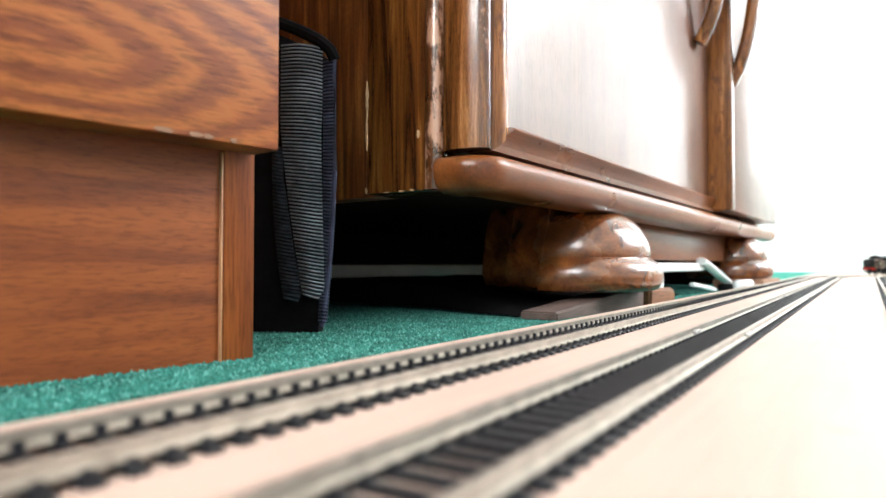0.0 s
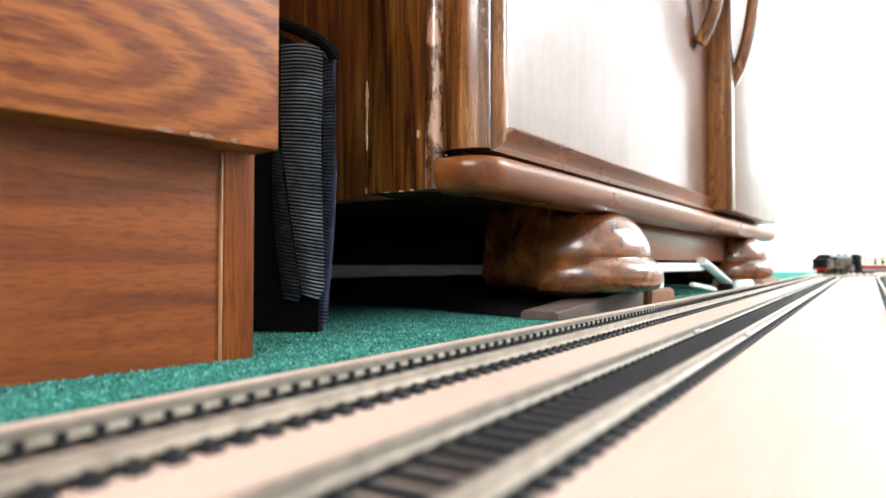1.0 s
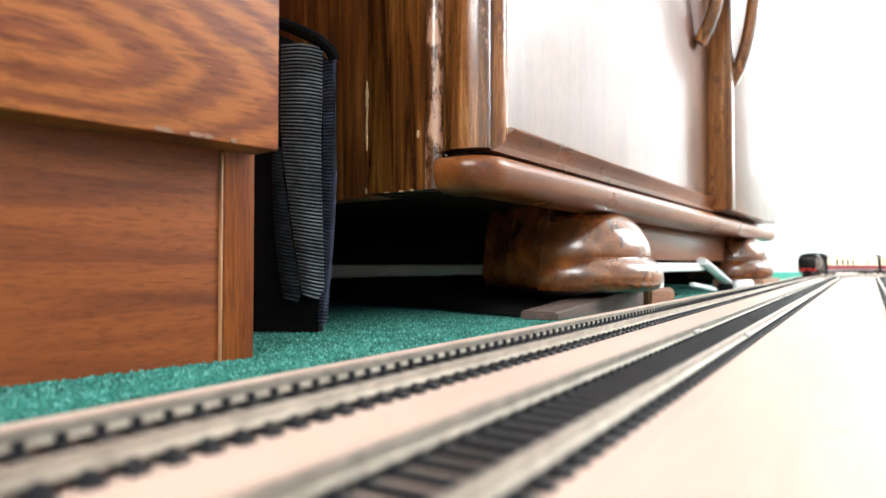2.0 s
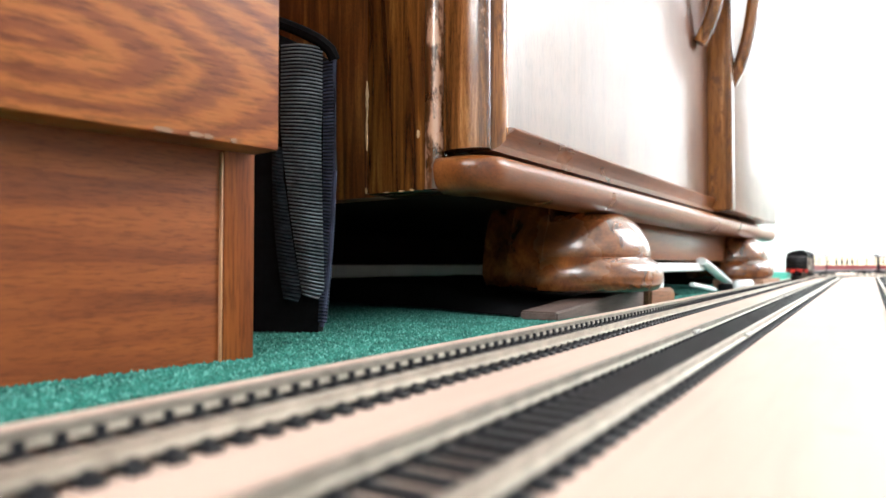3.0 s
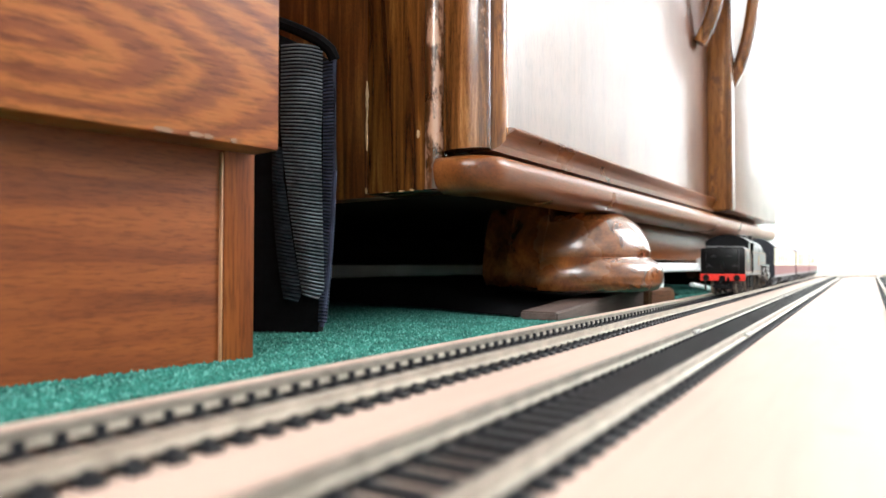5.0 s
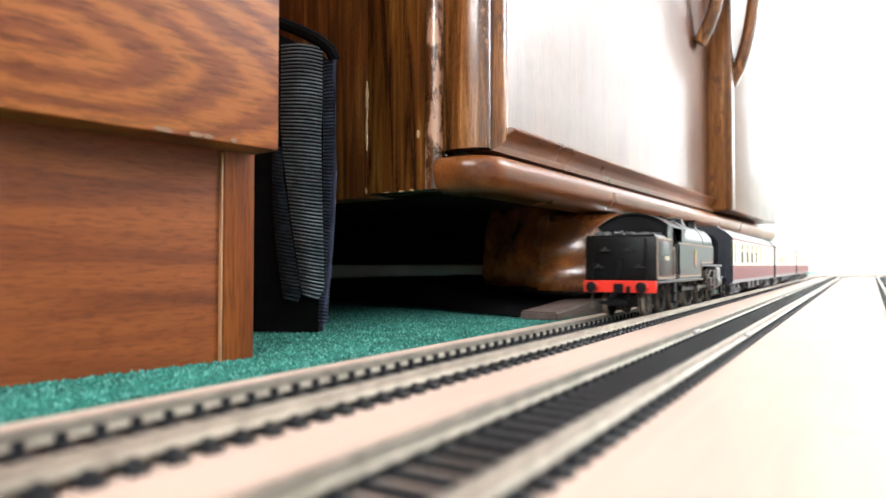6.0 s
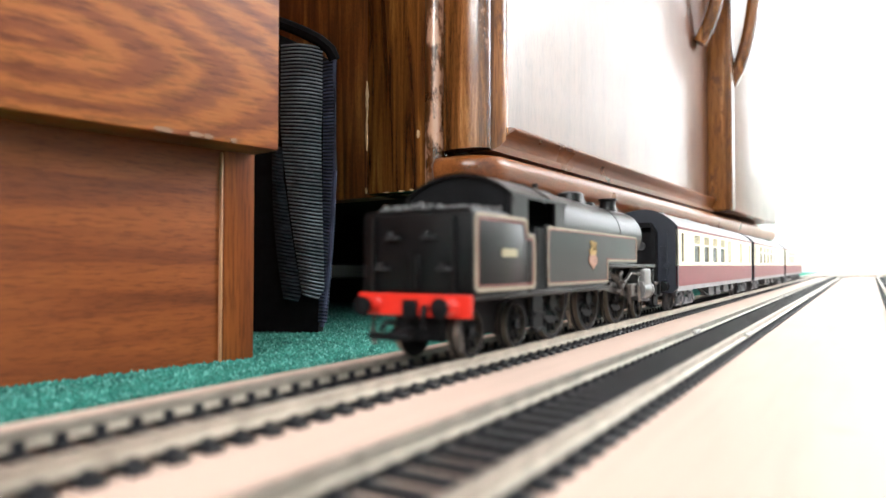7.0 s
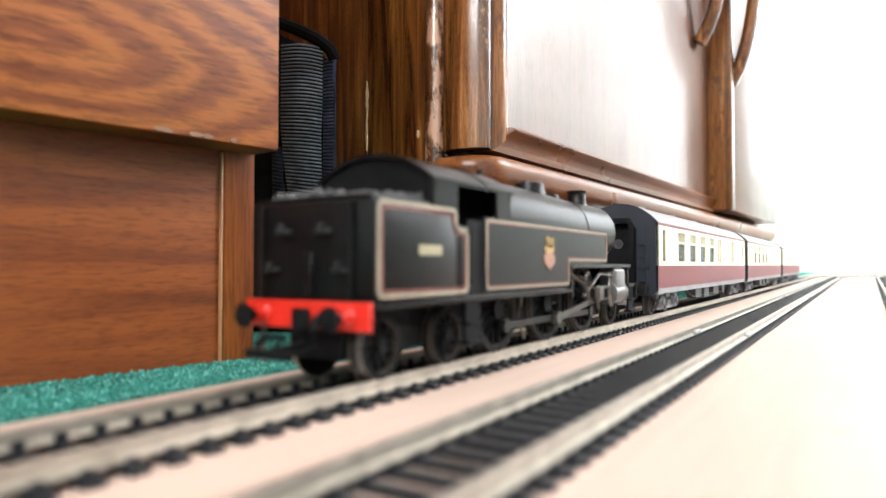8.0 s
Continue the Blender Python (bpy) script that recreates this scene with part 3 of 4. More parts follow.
    part("rear_plinth", boxes(((0.03, 0.472, 0.0), (W - 0.03, 0.486, 0.0855))), m_under, ob, "rear plinth with shade put into its colour")
    # unseen board, added to keep the far end's light off the carpet below
    part("side_light_blocker", boxes(((W - 0.028, 0.10, 0.0), (W - 0.014, 0.486, 0.0815))), m_under, ob, "unseen added board blocking light from the far side")
    part("apron", boxes(((0.25, 0.036, 0.043), (0.80, 0.054, 0.0865), 0.003)), m_mid, ob, "plain oak rail between the feet")
    return ob


wardrobe()

bm = along(bmesh.new(), [(0.094, 0.0), (0.2735, 0.0), (0.2735, 0.0160), (0.262, 0.0163), (0.200, 0.0135), (0.150, 0.0100), (0.094, 0.0062)], "y", 0.002, 0.030)
bmesh.ops.bevel(bm, geom=list(bm.edges), offset=0.0012, segments=2, affect="EDGES")
wedge = part("levelling_wedge", bm, m_packing, None, "", smooth=30, at=WB)
tagged(wedge, "dark grey-brown hardwood wedge on the carpet under the wardrobe foot", "wedge")
bm = along(bmesh.new(), [(0.275, 0.0), (0.346, 0.0), (0.349, 0.004), (0.349, 0.012), (0.343, 0.0162), (0.275, 0.0166)], "y", -0.004, 0.032)
bmesh.ops.bevel(bm, geom=list(bm.edges), offset=0.002, segments=2, affect="EDGES")
tagged(part("levelling_block", bm, m_tan_block, None, "", smooth=30, at=WB), "worn tan hardwood block butted against the wedge", "block")


def cloth_roll():
    """A flat folded cloth with a slack outline, lying under the wardrobe."""
    bm, rows = bmesh.new(), []
    rnd = random.Random(8)
    prof = [(0.036, 0.0015), (0.042, 0.006), (0.060, 0.009), (0.100, 0.012), (0.125, 0.020), (0.160, 0.0235), (0.250, 0.0245), (0.340, 0.0235), (0.400, 0.018), (0.412, 0.0015)]
    lead = [0.101, 0.102, 0.106, 0.116, 0.123, 0.127, 0.120, 0.106, 0.102, 0.104]
    for i in range(13):
        u = i / 12
        lift = min(1.0, u / 0.08) * min(1.0, (1 - u) / 0.08 + 0.05)
        rows.append([bm.verts.new((x0 + (0.52 - x0) * u ** 1.3, d, 0.0012 + (z - 0.0012) * (0.12 + 0.88 * lift) + rnd.uniform(-0.0005, 0.0005))) for (d, z), x0 in zip(prof, lead)])
    for a, b in zip(rows, rows[1:]):
        for k in range(len(prof) - 1):
            bm.faces.new((a[k], a[k + 1], b[k + 1], b[k]))
    bmesh.ops.solidify(bm, geom=bm.faces[:], thickness=0.001)
    tagged(part("folded_cloth", bm, m_black, None, "", smooth=60, at=WB), "flat folded black cloth lying under the wardrobe", "cloth")


cloth_roll()
far_block = part("levelling_block", boxes(((0.745, -0.02, 0.0), (0.90, 0.05, 0.0165), 0.001)), m_block, None, "", at=WB)
tagged(far_block, "rough softwood block under the far wardrobe foot", "block")

# ---- black cloth bag between desk and wardrobe ----
def bag():
    ob = thing("cloth_bag", "black cloth bag with ribbed webbing sides and bound edges", "bag", pose(-0.262, 0.263, 0, 0, 0, 32.6))
    bm = bmesh.new()
    rings = []
    for k in range(25):
        u = k / 24
        z = 0.170 * u
        e = 0.0125 + 0.0065 * min(1, u / 0.45)
        top = 0.006 * max(0, u - 0.92) / 0.08
        sec = [(-0.036, 0.003), (-0.014, 0.0025 + 0.001 * math.sin(9 * u)), (0.004, 0.001), (e - 0.003, 0.001), (e - 0.001, 0.006), (e - 0.030, 0.10), (-0.060, 0.10)]
        rings.append([bm.verts.new((x, y + top, z - (0.017 * max(0, (x + 0.012) / 0.03) * u ** 8))) for x, y in sec])
    for a, b in zip(rings, rings[1:]):
        for i in range(7):
            bm.faces.new((a[i], a[(i + 1) % 7], b[(i + 1) % 7], b[i]))
    bm.faces.new(rings[0]), bm.faces.new(rings[-1])
    part("body", bm, m_black, ob, "black cloth body")

    def strip(x_of, width_of, z0, z1, rib, depth, y0, bulge, slope=0.0):
        """A hanging band with real cross ribs."""
        s = bmesh.new()
        rows = []
        n = int((z1 - z0) / rib) * 4
        for k in range(n + 1):
            z = z0 + (z1 - z0) * k / n
            out = (0, 0.75, 1, 0.75)[k % 4] * depth
            x, w = x_of(z), width_of(z)
            rows.append([s.verts.new((x + w * i / 8, y0 - out - bulge * math.sin(math.pi * i / 8), z + slope * (i / 8 - 0.5) + 0.0003 * math.sin(z * 30 + 0.5 * i))) for i in range(9)])
        for a, b in zip(rows, rows[1:]):
            for i in range(8):
                s.faces.new((a[i], a[i + 1], b[i + 1], b[i]))
        return s

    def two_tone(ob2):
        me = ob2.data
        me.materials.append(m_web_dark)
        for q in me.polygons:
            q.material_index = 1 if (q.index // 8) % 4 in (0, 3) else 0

    def fall(z, z1, p):
        return max(0.0, 1 - z / z1) ** p
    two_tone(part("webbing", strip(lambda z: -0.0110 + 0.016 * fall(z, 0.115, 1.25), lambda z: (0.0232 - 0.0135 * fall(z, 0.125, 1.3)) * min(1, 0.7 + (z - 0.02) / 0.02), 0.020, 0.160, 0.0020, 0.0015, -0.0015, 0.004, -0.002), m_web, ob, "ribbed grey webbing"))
    two_tone(part("webbing", strip(lambda z: -0.0165 + 0.011 * fall(z, 0.10, 2.2), lambda z: (0.0065 + 0.006 * fall(z, 0.085, 0.6)) * min(1, 0.7 + (z - 0.018) / 0.02), 0.018, 0.104, 0.0020, 0.0012, 0.001, 0.003, -0.001), m_web_shade, ob, "inner webbing with its shade put into the colour"))
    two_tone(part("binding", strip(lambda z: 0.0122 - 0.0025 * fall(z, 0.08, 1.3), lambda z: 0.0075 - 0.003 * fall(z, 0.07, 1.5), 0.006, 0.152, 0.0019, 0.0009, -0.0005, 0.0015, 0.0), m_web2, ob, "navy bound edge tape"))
    pts = [(-0.030, 0.004, 0.1785), (-0.012, 0.0, 0.1735), (0.0, -0.003, 0.168), (0.010, -0.003, 0.163), (0.0165, -0.003, 0.1575), (0.0188, -0.002, 0.152), (0.0192, -0.002, 0.09), (0.0165, -0.002, 0.04), (0.0122, -0.001, 0.004)]
    part("piping", tube(bmesh.new(), pts[:6], 0.0034, 8), m_black, ob, "thick black piping")
    part("piping", tube(bmesh.new(), pts[5:], 0.0013, 8), m_web2, ob)
    return ob


bag()

# ---- small things under the wardrobe ----
def under_things():
    ob = thing("plastic_bracket", "white plastic bracket lying under the wardrobe", "bracket", WB)
    bm = bmesh.new()
    box(bm, (0.40, 0.028, 0.0300), (0.605, 0.040, 0.0405), 0.003)
    part("bar", bm, m_plastic, ob)
    bm = bmesh.new()
    tube(bm, [(0.575, 0.026, 0.043), (0.60, 0.026, 0.039), (0.66, 0.026, 0.027), (0.735, 0.026, 0.011)], 0.0068, 10, 0.7)
    part("arm", bm, m_plastic, ob)
    part("tip", boxes(((0.70, 0.018, 0.0), (0.75, 0.034, 0.011), 0.003)), m_matt, ob, "black rubber tip")
    part("foot", boxes(((0.405, 0.029, 0.0), (0.425, 0.039, 0.031), 0.002)), m_plastic, ob)
    ob = part("plastic_clip", boxes(((0.690, -0.008, 0.0), (0.752, 0.012, 0.0165), 0.006, 3)), m_plastic, None, at=WB)
    tagged(ob, "small rounded white plastic clip on the carpet", "clip")
    ob = part("thin_stick", tube(bmesh.new(), [(0.545, 0.030, 0.0135), (0.60, 0.030, 0.009), (0.665, 0.030, 0.0032)], 0.0030, 8), m_plastic, None, at=WB)
    tagged(ob, "thin pale stick lying on the carpet", "stick")
    ob = part("floor_batten", boxes(((0.2, 0.43, 0.0), (1.0, 0.45, 0.038), 0.002)), m_skirt, None, at=WB)
    tagged(ob, "pale painted batten on the floor behind the wardrobe", "batten")


under_things()
# ---- the train: tank engine running bunker first, and three coaches ----
def wheel_mesh(r, rim):
    """Tyre in the y-z plane about x, with a flange on the inner side."""
    rot = Matrix.Rotation(math.pi / 2, 4, "Y")
    bm = bmesh.new()
    w = 2.6
    lathe(bm, [(r - rim, -w / 2), (r + 1.0, -w / 2), (r + 1.0, -w / 2 + 0.5), (r + 0.1, -w / 2 + 0.9), (r, w / 2), (r - rim, w / 2), (r - rim, -w / 2)], rot, 36)
    return bm


def wheel_centre(r, rim):
    rot = Matrix.Rotation(math.pi / 2, 4, "Y")
    bm = bmesh.new()
    lathe(bm, [(0.2, -1.2), (r * 0.24, -1.2), (r * 0.22, 1.5), (0.2, 1.5)], rot, 16)
    lathe(bm, [(0.2, -0.9), (r - rim * 0.5, -0.9), (r - rim * 0.5, -0.6), (0.2, -0.6)], rot, 24)
    return bm


def wheel(name, parent, x, y, r, spokes, rim, crank=0.0):
    side = 1 if x > 0 else -1
    at = Matrix.Translation((x * MM, y * MM, r * MM))
    face = Matrix.Diagonal((side, 1, 1, 1))
    bm = wheel_mesh(r, rim)
    bmesh.ops.transform(bm, matrix=face, verts=bm.verts)
    ob = part(name, bm, m_tyre, parent, "", MM, at=at)
    ob.data.materials.append(m_matt)
    for q in ob.data.polygons:
        q.material_index = 1 if abs(q.normal.x) > 0.8 else 0
    bm = wheel_centre(r, rim)
    if crank:
        rod(bm, (0.8, crank, 0), (2.4, crank, 0), 1.6, 12)
        out = [(-r * 0.62 * math.cos(q) * 0.9 - 0.1, r * 0.72 * math.sin(q)) for q in [radians(a) for a in range(-50, 51, 10)]]
        along(bm, out, "x", 0.2, 1.0)
    bmesh.ops.transform(bm, matrix=face, verts=bm.verts)
    part("wheel_centre", bm, m_matt, ob, "", MM)
    first = part("spoke", rod(bmesh.new(), (0, 0, r * 0.15), (0, 0, r - rim * 0.6), 0.55, 6), m_matt, ob, "", MM)
    for k in range(1, spokes):
        o = new("spoke", first.data)
        o.parent, o.matrix_basis = ob, Matrix.Rotation(2 * math.pi * k / spokes, 4, "X")
    return ob


def line_frame(bm, s, x, y0, y1, z0, z1, r, w, notch=None, low=None):
    """A thin raised lining on a side sheet, with rounded corners."""
    def ring(d):
        rr = max(0.3, r - d)
        pts = arc(y0 + r, z0 + r, rr, 180, 270, 4)
        if low:
            ly, lz = low
            pts += arc(ly - r, z0 + r, rr, 270, 360, 4) + [(ly - d, lz + d)] + arc(y1 - r, lz + r, rr, 270, 360, 4)
        else:
            pts += arc(y1 - r, z0 + r, rr, 270, 360, 4)
        if notch:
            ny, nz = notch
            pts += [(y1 - d, nz - r), (y1 - r + rr * 0.3 - d * 0.3, nz - d), (ny + 1.0, nz - d), (ny - d, nz + 1.2), (ny - d, z1 - r)]
            pts += arc(ny - r, z1 - r, rr, 0, 90, 4)
        else:
            pts += arc(y1 - r, z1 - r, rr, 0, 90, 4)
        return pts + arc(y0 + r, z1 - r, rr, 90, 180, 4)
    o, i = ring(0), ring(w)
    n = len(o)
    a = [bm.verts.new((s * x, p, q)) for p, q in o]
    b = [bm.verts.new((s * x, p, q)) for p, q in i]
    c = [bm.verts.new((s * (x - 0.3), p, q)) for p, q in o]
    d = [bm.verts.new((s * (x - 0.3), p, q)) for p, q in i]
    for k in range(n):
        j = (k + 1) % n
        bm.faces.new((a[k], a[j], b[j], b[k])), bm.faces.new((a[k], a[j], c[j], c[k])), bm.faces.new((b[k], b[j], d[j], d[k]))
    return bm


def buffers(parent, y, out, z=13.2, stock=None):
    for x in (-11.4, 11.4):
        rot = Matrix.Translation((x, y, z)) @ Matrix.Rotation(math.pi / 2 * (1 if out < 0 else -1), 4, "X")
        bm = lathe(bmesh.new(), [(0.2, 2.6), (1.2, 2.8), (1.2, 4.4), (2.5, 4.8), (2.4, 5.4), (0.2, 5.8)], rot, 20)
        head = part("buffer", bm, m_matt, parent, "black sprung buffer", MM)
        bm = lathe(bmesh.new(), [(0.2, 0), (2.3, 0), (2.3, 0.5), (2.0, 0.7), (1.7, 2.7), (0.2, 2.75)], rot, 20)
        part("buffer_stock", bm, stock or m_matt, head, "red buffer stock" if stock else "", MM)


def coupling(parent, y, out, material=None):
    bm = bmesh.new()
    tube(bm, [(0, y, 7.5), (0, y + out * 6, 7.2), (0, y + out * 9, 7.0)], 1.4, 8, 0.6)
    box(bm, (-6, y + out * 9 - 0.7, 5.8), (6, y + out * 9 + 0.7, 7.6), 0.3, 1)
    tube(bm, [(0, y + out * 8, 7.4), (0, y + out * 5, 9.6), (0, y + out * 10, 10.2), (0, y + out * 12, 8.6)], 0.7, 6)
    part("coupling", bm, material or m_matt, parent, "grey hook coupling" if material else "black hook coupling", MM)


DRIVERS = (62.8, 95.5, 128.0)
CRANK = 4.4
ROD_L = 36.0


def tank_engine():
    ob = thing("tank_engine", "lined black model tank engine running bunker first", "model locomotive")
    # side sheets, bunker and tanks
    bm = bmesh.new()
    box(bm, (-16.6, 0.6, 16.2), (16.6, 30.6, 36.3), 0.5, 2)
    box(bm, (-16.6, 30.4, 16.2), (16.6, 35.5, 32.4), 0.3, 2)
    part("bunker", bm, m_loco, ob, "black bunker with lined sides", MM)
    bm = bmesh.new()
    along(bm, [(-16.3, 36.0), (-15.7, 37.2), (15.7, 37.2), (16.3, 36.0)], "y", 0.9, 21.0)
    part("bunker_coping", bm, m_loco, ob, "", MM)
    bm = bmesh.new()
    rnd = random.Random(11)
    for k in range(150):
        c = Vector((rnd.uniform(-13.5, 13.5), rnd.uniform(2, 20), 37.1 + rnd.uniform(-0.3, 1.3)))
        q = bmesh.ops.create_icosphere(bm, subdivisions=1, radius=rnd.uniform(0.7, 1.5), matrix=Matrix.Translation(c) @ Euler((rnd.random() * 6, rnd.random() * 6, 0)).to_matrix().to_4x4() @ Matrix.Diagonal((1, 0.8, 0.6, 1)))
    tagged(part("coal_load", bm, m_coal, ob, "dusty grey coal heap", MM, 15), kind="stuff")
    for s in (-1, 1):
        bm = bmesh.new()
        along(bm, [(43.0, 16.4), (98.4, 16.4), (98.4, 23.8), (134, 23.8), (134, 35.2), (43.0, 35.2)], "x", s * 7.0, s * 16.6)
        bmesh.ops.bevel(bm, geom=list(bm.edges), offset=0.5, segments=2, affect="EDGES")
        part("side_tank", bm, m_loco, ob, "black side tank with straw lining", MM)
        bm = bmesh.new()
        box(bm, (min(s * 15.2, s * 16.3), 35.4, 16.4), (max(s * 15.2, s * 16.3), 43.1, 34.0))
        part("cab_door", bm, m_matt, ob, "dark cab doorway", MM)
        for y0, y1 in ((49.5, 56.5),):
            bm = boxes(((min(s * 15.6, s * 16.6), y0, 34.0), (max(s * 15.6, s * 16.6), y1, 42.9), 0.3, 1))
            part("cab_pillar", bm, m_loco, ob, "", MM)
        part("cab_pillar", boxes(((min(s * 15.6, s * 16.6), 20.5, 34.0), (max(s * 15.6, s * 16.6), 31.0, 42.9), 0.3, 1)), m_loco, ob, "", MM)
        part("handrail", rod(bmesh.new(), (s * 17.0, 36.2, 19), (s * 17.0, 36.2, 33.5), 0.35, 6), m_loco, ob, "", MM)
        part("handrail", rod(bmesh.new(), (s * 17.0, 42.4, 19), (s * 17.0, 42.4, 33.5), 0.35, 6), m_loco, ob, "", MM)
    # cab back, front and roof
    roof = arc(0, 24.4, 24.3, 48, 132, 16)
    roof = [(x * 17.0 / 16.26, z) for x, z in roof]
    for y0, y1 in ((21.2, 22.0), (56.2, 57.0)):
        bm = bmesh.new()
        along(bm, [(16.3, 34.0)] + [(x * 0.985, z - 0.4) for x, z in roof] + [(-16.3, 34.0)], "y", y0, y1)
        part("cab_end", bm, m_matt, ob, "dark cab end sheet", MM)
    bm = bmesh.new()
    along(bm, roof + [(x, z - 0.9) for x, z in reversed(roof)], "y", 20.0, 58.0)
    part("cab_roof", bm, m_loco, ob, "domed black cab roof", MM)
    bm = bmesh.new()
    tube(bm, [(x, 44, z + 0.2) for x, z in roof], 0.2, 6)
    part("roof_rib", bm, m_loco, ob, "", MM)
    # boiler
    rot = Matrix.Translation((0, 0, 36.0)) @ Matrix.Rotation(-math.pi / 2, 4, "X")
    bm = lathe(bmesh.new(), [(0.2, 55), (12.4, 55), (12.2, 90), (11.4, 128), (11.3, 160), (0.2, 160)], rot, 40)
    part("boiler", bm, m_loco, ob, "satin black boiler barrel", MM)
    for y, r in ((90, 12.2), (129, 11.6)):
        part("boiler_band", lathe(bmesh.new(), [(r - 1, y), (r, y), (r, y + 1.0), (r - 1, y + 1.0)], rot, 40), m_loco, ob, "", MM)
    part("smokebox_door", lathe(bmesh.new(), [(0.2, 160), (10, 160), (9.5, 161.2), (5, 162.6), (0.2, 163)], rot, 32), m_matt, ob, "", MM)
    bm = lathe(bmesh.new(), [(5.2, 45), (4.0, 47), (3.4, 49), (3.3, 51.2), (4.0, 51.6), (4.0, 52.3), (2.8, 52.4), (2.6, 48), (0.1, 48)], Matrix.Translation((0, 147.6, 0)), 24)
    part("chimney", bm, m_loco, ob, "black flared chimney", MM)
    bm = lathe(bmesh.new(), [(7.0, 45), (5.6, 47), (5.2, 49), (4.8, 50.6), (3.2, 51.4), (0.1, 51.7)], Matrix.Translation((0, 104, 0)), 24)
    part("dome", bm, m_loco, ob, "rounded steam dome", MM)
    part("top_feed", lathe(bmesh.new(), [(3.2, 45), (3.0, 48), (2.4, 48.8), (0.1, 49)], Matrix.Translation((0, 122, 0)), 16), m_loco, ob, "", MM)
    for x in (-2.5, 2.5):
        part("safety_valve", lathe(bmesh.new(), [(1.2, 47), (1.0, 50.4), (0.1, 50.6)], Matrix.Translation((x, 66, 0)), 10), m_loco, ob, "", MM)
    # frames and footplate
    part("frame", boxes(((-7.0, 2, 4.5), (7.0, 166, 15.9), 0.3, 1)), m_matt, ob, "black chassis block", MM)
    part("footplate", boxes(((-17.0, 0.0, 14.9), (17.0, 100, 16.3), 0.3, 1)), m_loco, ob, "", MM)
    part("footplate", boxes(((-17.0, 98.5, 22.4), (17.0, 161, 23.8), 0.3, 1), ((-17.0, 98.5, 15.0), (17.0, 99.6, 23.0)), ((-16.0, 160.0, 15.0), (16.0, 161.0, 23.0))), m_loco, ob, "raised front footplate", MM)
    part("footplate", boxes(((-16.5, 160, 14.9), (16.5, 168, 16.1), 0.2, 1)), m_loco, ob, "", MM)
    part("buffer_beam", boxes(((-16.7, -1.1, 10.9), (16.9, 0.0, 16.4), 0.2, 1)), m_red, ob, "bright red buffer beam", MM)
    part("buffer_beam", boxes(((-17.0, 168, 10.2), (17.0, 169, 16.4), 0.2, 1)), m_matt, ob, "dull black front beam", MM)
    buffers(ob, -1.1, -1, 13.4, m_red)
    buffers(ob, 169, 1)
    coupling(ob, -1.0, -1)
    coupling(ob, 169, 1)
    bm = boxes(((-2.2, -2.6, 10.2), (2.2, -1.0, 15.0), 0.5, 1))
    tube(bm, [(4.5, -1.8, 13.5), (4.8, -3.2, 11), (4.6, -3, 8)], 0.9, 8)
    part("draw_hook", bm, m_matt, ob, "", MM)
    for x in (-13.0, 13.0):
        part("guard_iron", tube(bmesh.new(), [(x, 0.6, 10.8), (x, 0.2, 7.0), (x, 0.8, 3.2)], 0.9, 8, 0.5), m_steel, ob, "bare metal guard iron", MM)
    # bunker back details
    bm = bmesh.new()
    for x, z in ((-6.5, 30.2), (4.5, 30.2), (-9.8, 22.5), (9.0, 22.5)):
        box(bm, (x - 2.0, -0.9, z - 0.5), (x + 2.0, 0.7, z + 0.5), 0.2, 1)
        box(bm, (x - 0.5, -1.6, z + 0.2), (x + 0.5, -0.3, z + 1.6), 0.1, 1)
    part("lamp_iron", bm, m_iron, ob, "", MM)
    for x in (-12.6, 11.8):
        part("ladder_rail", rod(bmesh.new(), (x, -0.3, 16.4), (x, -0.3, 35.6), 0.5, 6), m_loco, ob, "", MM)
    bm = boxes(((-1.4, -0.5, 17), (1.6, 0.7, 26), 0.3, 1))
    part("bunker_step", bm, m_loco, ob, "", MM)
    # lining, emblem and running number as plain bars
    for s in (-1, 1):
        part("lining", line_frame(bmesh.new(), s, 16.75, 1.4, 35.3, 17.0, 36.2, 1.8, 0.9, (30.2, 31.9)), m_line, ob, "straw lining on the bunker", MM, 0)
        part("lining", line_frame(bmesh.new(), s, 16.73, 2.6, 34.2, 18.2, 35.0, 1.4, 0.4, (29.1, 30.7)), m_redline, ob, "", MM, 0)
        part("lining", line_frame(bmesh.new(), s, 16.75, 43.8, 133.4, 17.4, 34.8, 1.5, 0.6, None, (97.6, 24.8)), m_line, ob, "straw lining on the tank", MM, 0)
        part("lining", line_frame(bmesh.new(), s, 16.73, 44.5, 132.7, 18.1, 34.1, 1.2, 0.3, None, (96.9, 25.5)), m_redline, ob, "", MM, 0)
    for s in (-1, 1):
        bm = bmesh.new()
        for k in range(5):
            box(bm, (s * 16.75 - 0.12, 15.2 + k * 1.75, 25.6), (s * 16.75 + 0.12, 16.6 + k * 1.75, 27.7))
        part("number_bar", bm, m_cream_num, ob, "cream bars of a running number", MM, 0)
        bm = bmesh.new()
        for cy, cz, ry, rz in ((82.0, 28.2, 3.4, 1.4), (82.6, 29.8, 2.3, 1.5), (80.9, 31.0, 1.4, 0.8), (84.3, 30.6, 1.0, 0.9)):
            out = [(cy + ry * math.cos(a), cz + rz * math.sin(a)) for a in [2 * math.pi * k / 14 for k in range(14)]]
            along(bm, out, "x", s * 16.75 - 0.12, s * 16.75 + 0.12)
        crest = part("emblem", bm, m_gold, ob, "gold emblem on the tank side", MM, 0)
